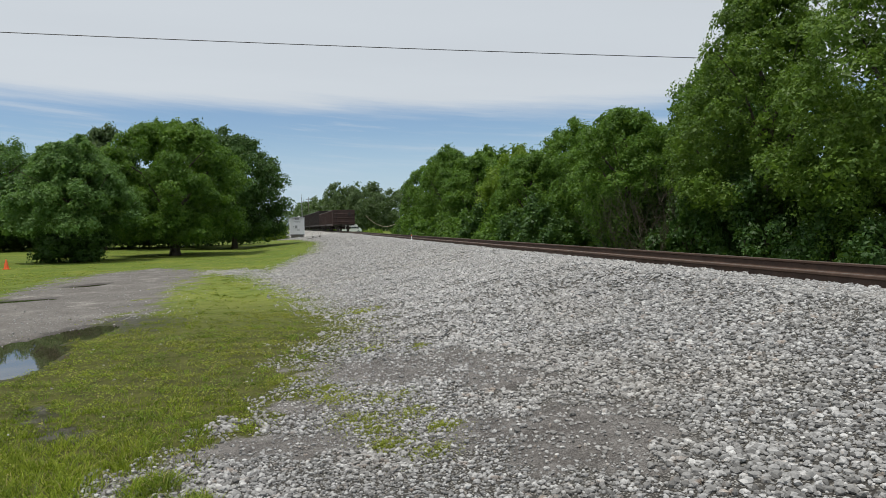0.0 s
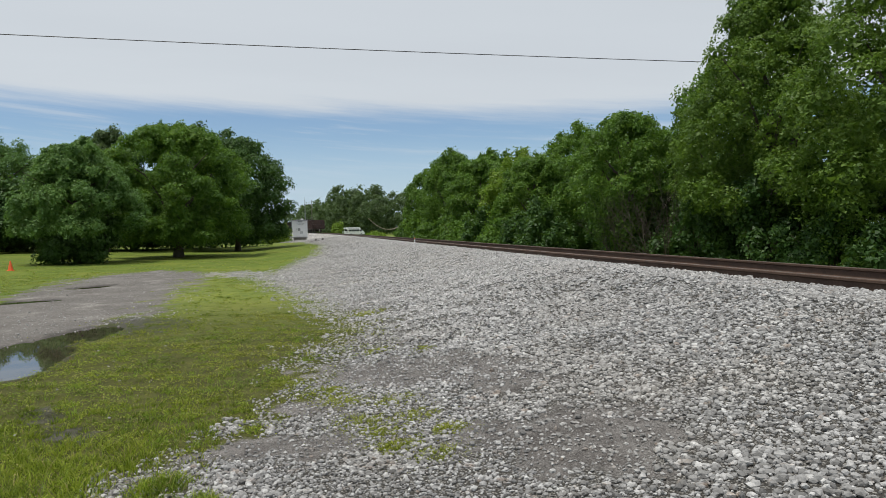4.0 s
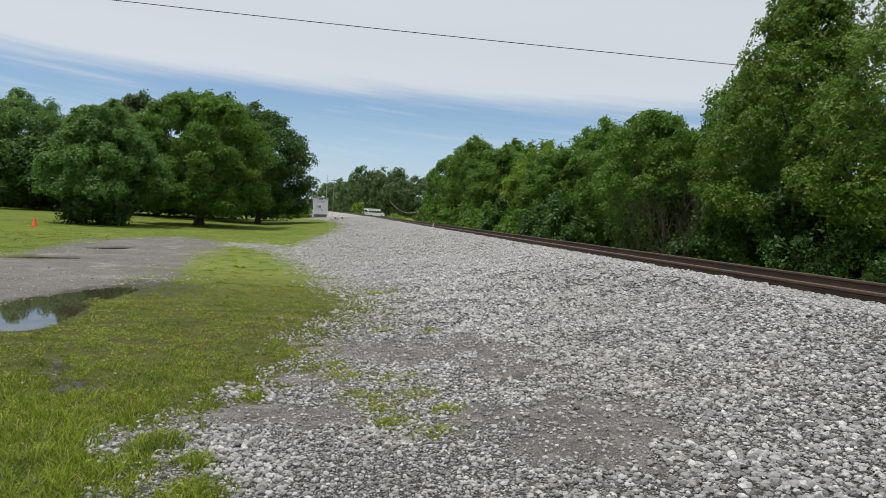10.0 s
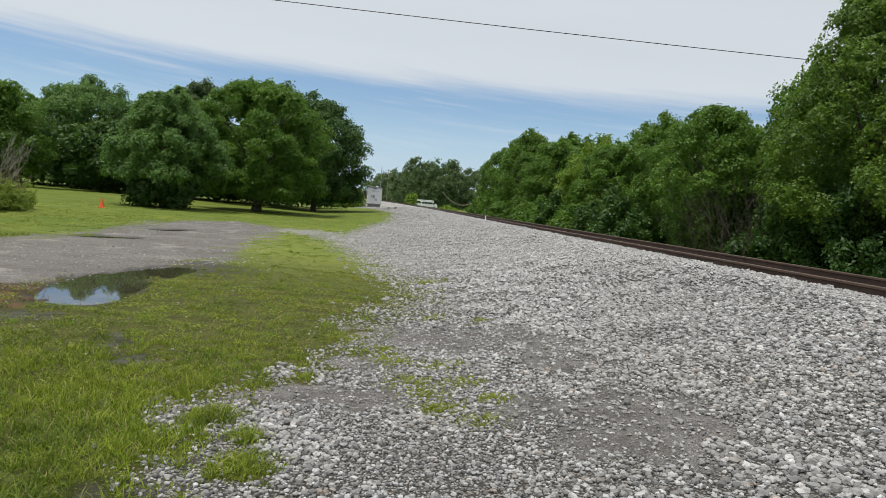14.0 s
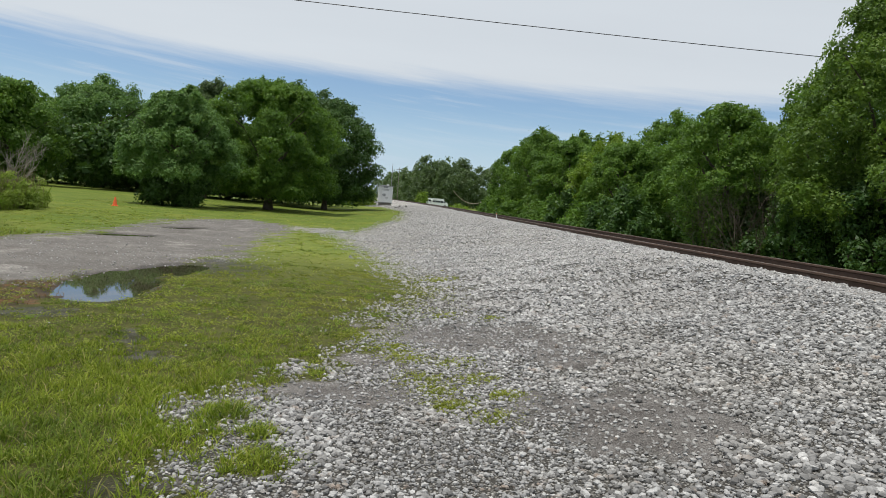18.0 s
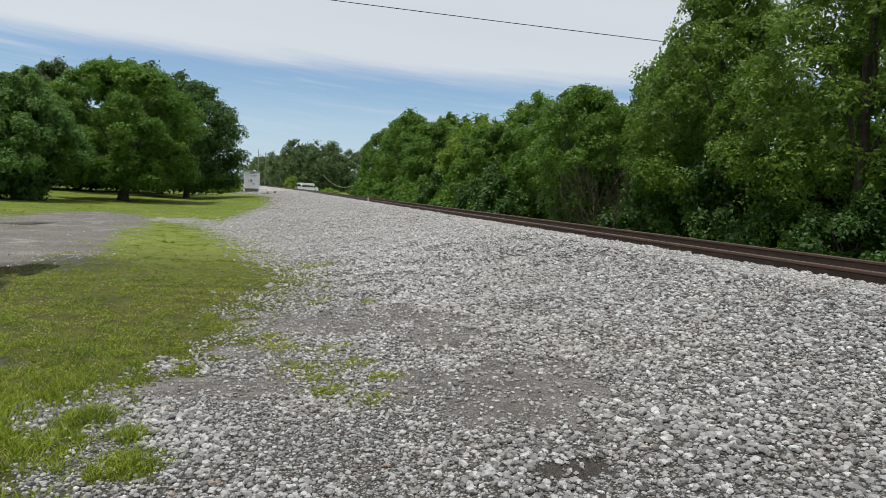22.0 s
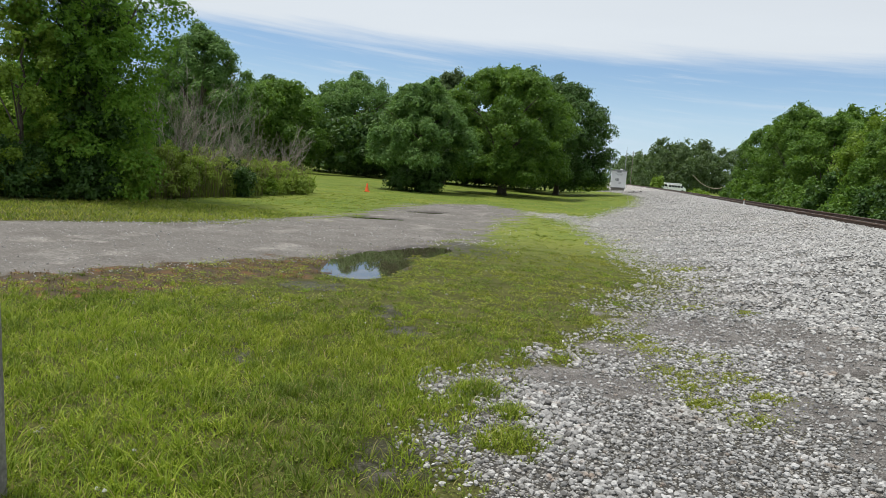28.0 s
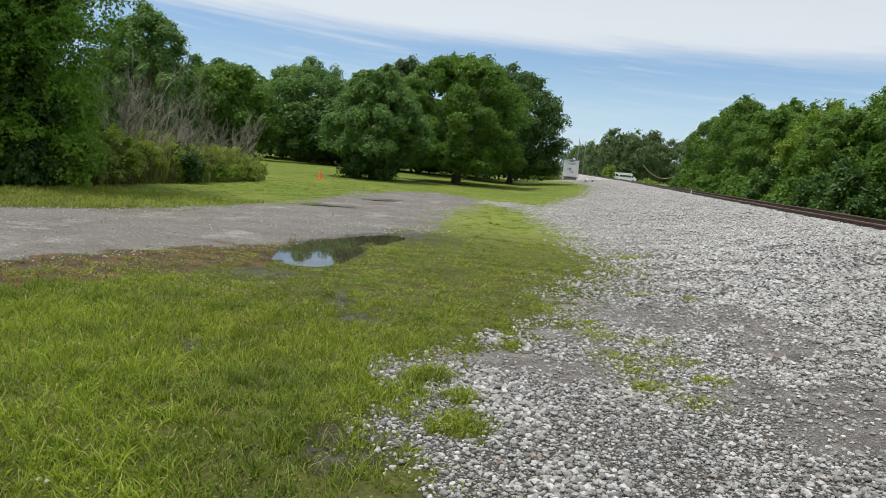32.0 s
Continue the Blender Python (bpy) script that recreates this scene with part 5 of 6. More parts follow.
    # chips and grit strewn thinly over bare earth, drive edges and thin grass
    def strewn(x, y):
        edge = gravel_at(x, y)
        on_bare = smooth(0.3, 0.7, bare_at(x, y)) * edge
        rim = np.exp(-((edge - 0.3) / 0.25) ** 2) * 0.8 * smooth(0.03, 0.18, edge)
        road = drive_at(x, y)
        verge = np.exp(-((road - 0.5) / 0.3) ** 2) * 0.3 + 0.035 * road
        return np.clip(0.85 * on_bare + 0.7 * rim + 0.8 * verge * (x < -1.5), 0, 1)

    p = spots(-10, 3.5, 1.4, 15, 420, strewn)
    stone_field("grit", p, rng.uniform(0.005, 0.017, len(p)) * (1 + 0.02 * p[:, 1]), "limestone chips strewn over bare earth and the drive", rng, 8)
    p = spots(-9, 1.5, 15, 30, 50, strewn)
    stone_field("grit", p, rng.uniform(0.01, 0.022, len(p)), "limestone chips strewn along the edge of the drive", rng, 8)


make_stones()


# ---- grass ----
def blades(spots, tall, wide, rng, lean=0.95, way=None):
    n = len(spots)
    z = height(spots[:, 0], spots[:, 1]) - 0.004
    a, b = rng.uniform(0, 6.283, n), rng.uniform(0, 6.283, n) if way is None else way
    side = np.stack([np.cos(a), np.sin(a), 0 * a], -1) * (wide * rng.uniform(0.6, 1.3, n))[:, None]
    out = np.stack([np.cos(b), np.sin(b), 0 * b], -1) * (tall * lean * rng.uniform(0.1, 1.3, n))[:, None]
    foot = np.stack([spots[:, 0], spots[:, 1], z], -1)
    up = np.stack([0 * tall, 0 * tall, tall], -1)
    v = np.stack([foot - side, foot + side, foot + out * 0.45 + up * 0.66 + side * 0.6, foot + out * 1.2 + up, foot + out * 0.45 + up * 0.66 - side * 0.6], 1)
    q = np.arange(n)[:, None] * 5
    return v.reshape(-1, 3), np.concatenate([q + [0, 1, 2, 4], q + [4, 2, 3, 3]])


def blade_mesh(name, v, f):
    """Quads and tip triangles in one mesh."""
    quads, tips = f[: len(f) // 2], f[len(f) // 2:, :3]
    faces = np.concatenate([quads.ravel(), tips.ravel()]).astype(np.int32)
    start = np.concatenate([np.arange(len(quads)) * 4, len(quads) * 4 + np.arange(len(tips)) * 3]).astype(np.int32)
    me = bpy.data.meshes.new(name)
    me.vertices.add(len(v))
    me.vertices.foreach_set("co", v.astype(np.float32).ravel())
    me.loops.add(len(faces))
    me.loops.foreach_set("vertex_index", faces)
    me.polygons.add(len(start))
    me.polygons.foreach_set("loop_start", start)
    me.polygons.foreach_set("use_smooth", np.zeros(len(start), bool))
    me.update(calc_edges=True)
    return me


def clumped(centres, each, size, rng):
    """Feet of blades round clump centres, the way each one leans, and the clump that it belongs to."""
    own = np.repeat(np.arange(len(centres)), each)
    off = rng.normal(size=(len(own), 2)) * size[own, None] * 0.55
    way = np.arctan2(off[:, 1], off[:, 0]) + rng.normal(size=len(own)) * 0.8
    return centres[own] + off, way, own


def make_grass():
    rng = np.random.RandomState(72)

    def lawn(x0, x1, y0, y1, per, each, size, tall, wide, name, label, lean=1.2):
        n = int((x1 - x0) * (y1 - y0) * per)
        p = np.stack([rng.uniform(x0, x1, n), rng.uniform(y0, y1, n)], -1)
        p = p[(np.hypot(p[:, 0], p[:, 1]) > 2.0) & (p[:, 0] > -1.9 * p[:, 1] - 0.5)]
        n = len(p)
        g = grassy(p[:, 0], p[:, 1])
        clump = smooth(-0.7, 0.75, lumps(p[:, 0], p[:, 1], 0.45, 31) + 0.5 * lumps(p[:, 0], p[:, 1], 1.9, 32) + 0.6 * lumps(p[:, 0], p[:, 1], 0.16, 33))
        lush = smooth(-0.4, -1.7, p[:, 0] - 0.10 * p[:, 1]) * (1 - smooth(4.2, 7.5, p[:, 1]))
        off = p[:, 0] - track_x(p[:, 1]) + TRACK_X
        ok = (rng.random(n) < np.clip(g * 1.2 - 0.1, 0, 1) * (0.22 + 0.48 * clump + 0.5 * lush)) & (off < 4)
        for q in PUDDLES:
            ok &= oval(p[:, 0], p[:, 1], *q) < -0.12
        ok &= rng.random(n) > 0.75 * smooth(0.1, 0.5, rusty_at(p[:, 0], p[:, 1]))
        p, clump, lush, g = p[ok], clump[ok], lush[ok], g[ok]
        rank = (0.5 + 0.5 * clump * smooth(0.5, 0.95, g) + 1.25 * lush) * rng.uniform(0.55, 1.35, len(p))
        feet, way, own = clumped(p, each, np.full(len(p), size) * (0.7 + 0.3 * rank), rng)
        h = tall * rank[own] * rng.uniform(0.45, 1.3, len(own))
        tagged(part(name, blade_mesh(name, *blades(feet, h, np.full(len(feet), wide), rng, lean, way)), GRASS, None, label), category="grass", kind="stuff")

    lawn(-7, 1.6, 1.2, 7, 430, 10, 0.030, 0.034, 0.0042, "grass", "lush uneven grass with clover beside the gravel")
    lawn(-9, 1.6, 7, 14, 260, 9, 0.045, 0.030, 0.0052, "grass", "thin trodden grass around the puddle", 1.5)
    lawn(-15, 2, 14, 30, 40, 8, 0.08, 0.034, 0.011, "grass", "mown grass beyond the puddle", 2.0)
    lawn(-16, 2, 30, 60, 6, 6, 0.15, 0.03, 0.026, "grass", "mown lawn before the trees", 3.0)
    n = 26000
    p = np.stack([rng.uniform(-18, -7.0, n), rng.uniform(7, 17, n)], -1)
    far = np.interp(p[:, 1], *np.array(DRIVE_FAR).T)
    p = p[(p[:, 0] < far - 0.05) & (p[:, 0] > far - 5)]
    tagged(part("grass", blade_mesh("grass", *blades(p, rng.uniform(0.04, 0.10, len(p)), np.full(len(p), 0.009), rng, 1.6)), GRASS, None, "longer grass on the verge beyond the drive"), category="grass", kind="stuff")
    # low broad-leaved weeds and clover in the turf
    n = 90000
    p = np.stack([rng.uniform(-6, 1.3, n), rng.uniform(1.4, 11, n)], -1)
    p = p[p[:, 0] > -1.9 * p[:, 1] - 0.5]
    n = len(p)
    p = p[(rng.random(n) < grassy(p[:, 0], p[:, 1])) & (lumps(p[:, 0], p[:, 1], 0.8, 41) > -0.15)]
    for q in PUDDLES:
        p = p[oval(p[:, 0], p[:, 1], *q) < -0.2]
    n = len(p)
    c = np.stack([p[:, 0], p[:, 1], height(p[:, 0], p[:, 1]) + rng.uniform(0.01, 0.05, n)], -1)
    a, s = rng.uniform(0, 6.283, n), rng.uniform(0.005, 0.011, n)[:, None] * (0.7 + 0.06 * p[:, 1:2])
    u = np.stack([np.cos(a), np.sin(a), rng.normal(0, 0.3, n)], -1) * s
    w = np.stack([-np.sin(a), np.cos(a), rng.normal(0, 0.3, n)], -1) * s * 0.7
    v = np.stack([c - u, c + w, c + u, c - w], 1).reshape(-1, 3)
    tagged(part("clover", array_mesh("clover", v, np.arange(n * 4).reshape(-1, 4)), GRASS, None, "low broad-leaved weeds and clover in the turf"), category="weeds", kind="stuff")
    # rank tussocks standing out of the turf
    feet, tops = [], []
    for _ in range(420):
        x, y = rng.uniform(-6.5, 0.2), rng.uniform(1.7, 12)
        if x < -1.9 * y - 0.3 or math.hypot(x, y) < 2.2 or grassy(np.array([x]), np.array([y]))[0] < 0.75 or rusty_at(np.array([x]), np.array([y]))[0] > 0.3 or any(oval(x, y, *o) > -0.3 for o in PUDDLES):
            continue
        n, size = rng.randint(12, 30), rng.uniform(0.025, 0.06)
        feet.append(np.array((x, y)) + rng.normal(size=(n, 2)) * size * 0.9)
        tops.append(size * rng.uniform(0.5, 1.35, n))
    feet, tops = np.concatenate(feet), np.concatenate(tops)
    tagged(part("grass_tussocks", blade_mesh("grass_tussocks", *blades(feet, tops, np.full(len(feet), 0.0034), rng, 1.1)), GRASS_LUSH, None, "longer bright grass tussocks in the turf"), category="grass", kind="stuff")
    # rusty dead weeds along the near edge of the drive
    n = 60000
    p = np.stack([rng.uniform(-9, -2.5, n), rng.uniform(2, 11, n)], -1)
    p = p[rng.random(n) < 0.3 * rusty_at(p[:, 0], p[:, 1]) * smooth(-0.2, 0.5, lumps(p[:, 0], p[:, 1], 0.5, 51) + 0.3)]
    tagged(part("dead_weeds", blade_mesh("dead_weeds", *blades(p, rng.uniform(0.012, 0.05, len(p)), np.full(len(p), 0.005), rng, 1.4)), RUSTY_WEED, None, "low rust-brown dead weeds along the drive"), category="dry weeds", kind="stuff")
    for cx, cy, r in TUFTS:
        n = int((620 if cx < -0.4 else 2300) * r / 0.3)
        q = rng.normal(size=(n, 2)) * r * (0.36 if cx < -0.4 else 0.62) + (cx, cy)
        q = q[lumps(q[:, 0], q[:, 1], 0.14, 44) > (-0.6 if cx < -0.4 else -0.2)]
        n = len(q)
        d = np.hypot(q[:, 0] - cx, q[:, 1] - cy)
        h = (0.02 + 0.05 * np.clip(1 - d / r, 0, 1)) * rng.uniform(0.5, 1.4, n) * (1.0 if cx < -0.4 else 0.42)
        v, f = blades(q, h, np.full(n, 0.0040), rng, 1.3)
        ob = part("grass_tuft", blade_mesh("grass_tuft", v, f), GRASS if cx < -0.4 else MOSS, None, "low green weed tuft growing through the gravel")
        tagged(ob, category="grass tuft", group="tufts in the gravel", kind="stuff")


make_grass()


# ---- signal cabinet and what stands round it ----
def letters(text, size, material, parent, place, name="lettering", narrow=1.0):
    cu = bpy.data.curves.new(name, "FONT")
    cu.body, cu.size, cu.align_x, cu.align_y, cu.extrude = text, size, "CENTER", "CENTER", 0.002
    tmp = new("tmp", cu)
    me = bpy.data.meshes.new_from_object(tmp.evaluated_get(bpy.context.evaluated_depsgraph_get()))
    bpy.data.objects.remove(tmp)
    bpy.data.curves.remove(cu)
    me.materials.clear()
    me.transform(Matrix.Diagonal((narrow, 1, 1, 1)))
    ob = part(name, me, material, parent)
    ob.matrix_basis = place
    return ob


def make_cabinet():
    z = float(height(np.array([0.16]), np.array([85.0]))[0])
    cab = thing("signal_cabinet", 0.27, 85, z, 1.5, "white metal railway signal cabinet with a closed door beside the track", "cabinet")
    w, d, low, high = 1.72, 1.9, 0.12, 2.06
    lift = 0.72 - z + 0.02
    part("foundation", boxes(((w - 0.2, d - 0.2, lift + 0.3), (0, 0, (lift - 0.3) / 2 + 0.02), 0.02)), CONCRETE, cab)
    b = lift
    part("body", boxes(((w, d, high - low), (0, 0, b + (high + low) / 2 - 0.06), 0.03)), WHITE_METAL, cab)
    part("base_skirt", boxes(((w + 0.05, d + 0.05, 0.09), (0, 0, b + 0.06), 0.01)), GREY_METAL, cab, "dark steel base skirt")
    bm = boxes(((w + 0.16, d + 0.2, 0.07), (0, 0, b + high + 0.0), 0.015))
    box(bm, (w * 0.6, d + 0.16, 0.07), (0, 0, b + high + 0.06), 0.02)
    part("roof", bm, GREY_METAL, cab, "low pitched metal roof")
    door = part("door", boxes(((0.98, 0.04, 1.72), (0.02, -d / 2 - 0.02, b + 1.0), 0.012)), WHITE_METAL, cab)
    part("handle", boxes(((0.06, 0.06, 0.2), (-0.38, -d / 2 - 0.06, b + 1.0), 0.012)), DARK_METAL, door)
    part("notice", boxes(((0.28, 0.012, 0.34), (-0.12, -d / 2 - 0.05, b + 0.98), 0.0)), GREY_METAL, door, "small dark unreadable notice")
    for x, zz, ww in ((0.02, 1.66, 0.9), (0.05, 1.55, 0.62), (0.16, 0.72, 0.34), (0.16, 0.62, 0.34), (0.14, 0.52, 0.26)):
        part("text_bar", boxes(((ww, 0.01, 0.045), (x, -d / 2 - 0.046, b + zz), 0.0)), GREY_METAL, door)
    for k in range(6):
        part("vent_slat", boxes(((0.5, 0.03, 0.025), (0.0, -d / 2 - 0.03, b + 1.84 + k * 0.03), 0.004)), GREY_METAL, cab)
    part("vent_hood", boxes(((0.3, 0.3, 0.16), (0.25, -0.2, b + high + 0.15), 0.03)), WHITE_METAL, cab, "white roof vent hood")
    mast = thing("antenna_mast", 0.95, 88.5, float(height(np.array([0.95]), np.array([88.5]))[0]), 0, "thin grey radio mast behind the cabinet", "mast")
    part("pole", rod(bmesh.new(), (0, 0, -0.2), (0, 0, 4.95), 0.07, 0.04, 10), GREY_METAL, mast)
    part("antenna", rod(bmesh.new(), (0, 0, 4.9), (0, 0, 5.3), 0.02, 0.015, 6), GREY_METAL, mast)
    part("bracket", boxes(((0.9, 0.05, 0.05), (0.45, 0, 4.4), 0.01)), GREY_METAL, mast)
    pole = thing("utility_pole", 3.6, 178, float(height(np.array([3.6]), np.array([178.0]))[0]), 0, "distant timber utility pole with a crossarm", "utility pole")
    part("pole", rod(bmesh.new(), (0, 0, -0.3), (0, 0, 8.4), 0.09, 0.07, 10), POLE_WOOD, pole)
    part("crossarm", boxes(((1.5, 0.08, 0.09), (0, 0.08, 7.9), 0.02)), POLE_WOOD, pole)
    stub = thing("marker_post", -0.75, 87.2, float(height(np.array([-0.75]), np.array([87.2]))[0]), 0, "thin grey conduit post beside the cabinet", "post")
    part("conduit", rod(bmesh.new(), (0, 0, -0.2), (0, 0, 2.75), 0.035, 0.03, 8), GREY_METAL, stub)
    # two steel brackets lying on the gravel
    for x, y, turn in ((1.55, 70, 20), (2.3, 71.5, -35)):
        scrap = thing("steel_bracket", x, y, float(height(np.array([x]), np.array([y]))[0]), turn, "dark steel bracket lying on the gravel near the cabinet", "scrap metal", "brackets by the cabinet")
        part("plate", boxes(((0.62, 0.22, 0.06), (0, 0, 0.03), 0.01)), CHIP_METAL, scrap)
        part("flange", boxes(((0.10, 0.2, 0.22), (0.22, 0, 0.14), 0.01, Matrix.Rotation(0.3, 4, "Y"))), CHIP_METAL, scrap)
    stake = thing("marker_stake", 6.05, 36.0, float(height(np.array([6.05]), np.array([36.0]))[0]), 0, "short pale stake beside the rail", "stake")
    part("shaft", boxes(((0.04, 0.03, 0.30), (0, 0, 0.13), 0.006)), SIGN_WHITE, stake)
    part("cap", boxes(((0.045, 0.035, 0.05), (0, 0, 0.27), 0.006)), ORANGE, stake, "orange painted tip")
    for n, (x, y, top, rx, mat) in enumerate(((-1.9, 82.5, 1.7, 0.75, LEAF_BRIGHT), (-2.6, 79.5, 1.2, 0.8, LEAF_BRIGHT), (-3.4, 81.0, 1.9, 1.0, LEAF_MID), (8.4, 150, 2.1, 0.9, LEAF_BRIGHT), (16.4, 90, 2.6, 2.0, LEAF_MID), (17.0, 104, 2.6, 2.2, LEAF_BRIGHT), (19.5, 115, 4.5, 2.8, LEAF_MID), (13.8, 125, 0.9, 1.6, LEAF_BRIGHT))):
        shrub(x, y, top, rx, 2600, 0.2 + 0.001 * y, mat, 170 + n, "tall weeds and brush beside the line", group="brush along the line")


make_cabinet()


def make_cable_and_wire():
    # a slack pale cable hanging from the brush
    pts = []
    for k in range(19):
        s = k / 18
        y = 98.0 + 1.5 * s
        tan_az = 0.1009 + (0.1457 - 0.1009) * s
        slope = 0.0167 * (1 - s) + 0.0049 * s - 0.0375 * s * (1 - s)
        pts.append((tan_az * y, y, 1.53 + slope * y * 1.01))
    me = array_mesh("hanging_cable", *tube(pts, 0.055, 7))
    tagged(part("hanging_cable", me, ROPE, None, "pale slack cable hanging in a sag from the brush"), category="cable")
    prop = thing("leaning_pole", pts[-1][0], pts[-1][1], float(height(np.array([pts[-1][0]]), np.array([pts[-1][1]]))[0]), 0, "short grey timber pole holding the slack cable", "pole")
    part("pole", rod(bmesh.new(), (0, 0, -0.3), (0, 0, 2.3), 0.09, 0.07, 9), POLE_WOOD, prop)
    # the overhead line across the track
    xs = np.linspace(-48, 38, 70)
    zs = 8.06 + 0.0003 * (xs - 2.0) ** 2
    wire = array_mesh("overhead_wire", *tube(np.stack([xs, 25.0 + 0 * xs, zs], -1), 0.014, 6))
    tagged(part("overhead_wire", wire, CABLE, None, "thin black overhead wire strung across the track"), category="wire")
    for x, top in ((-48, 9.6), (38, 9.6)):
        g = float(height(np.array([float(x)]), np.array([25.0]))[0])
        pole = thing("utility_pole", x, 25.0, g, 0, "timber utility pole carrying the overhead wire", "utility pole")
        part("pole", rod(bmesh.new(), (0, 0, -0.3), (0, 0, top - g), 0.15, 0.11, 12), POLE_WOOD, pole)


make_cable_and_wire()


# ---- vehicles ----
def make_van(x, y, z, rz, label, long=5.3, tall=2.1, paint=None):
    van = thing("van", x, y, z, rz, label, "van", "parked vans")
    paint = paint or VAN_WHITE
    bm = bmesh.new()
    half, w = long / 2, 0.98
    outline = [(-half, 0.35), (-half, tall * 0.93), (-half + 0.15, tall), (half - 1.35, tall), (half - 0.75, tall * 0.62), (half - 0.08, tall * 0.5), (half, 0.4)]
    left = [bm.verts.new((a, -w, b)) for a, b in outline]
    right = [bm.verts.new((a, w, b)) for a, b in outline]
    bm.faces.new(left)
    bm.faces.new(list(reversed(right)))
    for k in range(len(outline)):
        j = (k + 1) % len(outline)
        bm.faces.new((left[j], left[k], right[k], right[j]))
    bmesh.ops.recalc_face_normals(bm, faces=bm.faces)
    bmesh.ops.bevel(bm, geom=list(bm.edges), offset=0.05, segments=2, affect="EDGES")
    body = part("body", bm, paint, van)
    for side in (-1, 1):
        xs = np.linspace(-half + 0.3, half - 1.5, 5)
        for a, b in zip(xs[:-1], xs[1:]):
            part("side_window", boxes(((b - a - 0.1, 0.03, tall * 0.26), ((a + b) / 2, side * (w + 0.005), tall * 0.74), 0.01)), GLASS_DARK, van)
        part("front_window", boxes(((0.5, 0.03, tall * 0.24), (half - 1.15, side * (w + 0.005), tall * 0.72), 0.01)), GLASS_DARK, van)
    part("windscreen", boxes(((0.03, 1.6, 0.72), (half - 1.02, 0, tall * 0.81), 0.01, Matrix.Rotation(-0.62, 4, "Y"))), GLASS_DARK, van)
    part("rear_window", boxes(((0.03, 1.5, 0.5), (-half - 0.01, 0, tall * 0.72), 0.01)), GLASS_DARK, van)
    part("bumper", boxes(((0.14, 1.9, 0.2), (half, 0, 0.45), 0.03)), GREY_METAL, van)
    part("rear_bumper", boxes(((0.14, 1.9, 0.2), (-half, 0, 0.45), 0.03)), GREY_METAL, van)
    for side in (-1, 1):
        part("headlight", boxes(((0.06, 0.3, 0.2), (half - 0.02, side * 0.72, 0.85), 0.02)), SIGN_WHITE, van)
        part("tail_light", boxes(((0.05, 0.14, 0.4), (-half - 0.01, side * 0.85, 1.0), 0.02)), CAR_RED, van)
        for a in (-half + 0.95, half - 0.95):
            wheel = part("wheel", rod(bmesh.new(), (a, side * 0.78, 0.34), (a, side * 1.0, 0.34), 0.34, 0.34, 20), BLACK, van)
            part("rim", rod(bmesh.new(), (a, side * 0.99, 0.34), (a, side * 1.01, 0.34), 0.2, 0.2, 16), GREY_METAL, wheel)
    return van


def make_vehicles():
    make_van(16.6, 203, -0.16, 4, "white passenger van with dark windows parked beyond the track", 5.0, 2.1)
    make_van(13.6, 214, -0.16, 6, "white van parked behind the passenger van", 5.4, 2.3)
    make_van(17.6, 222, -0.16, 2, "tall white van parked in the back row", 6.4, 2.5)
    g = float(height(np.array([-39.6]), np.array([33.8]))[0])
    make_van(-39.4, 33.9, g, 139, "silver sport utility vehicle parked on the rise beyond the trees", 4.3, 1.6, plain("silver_paint", (0.42, 0.42, 0.41), 0.35, 0.4, 0.06, 1, 0.02))


make_vehicles()


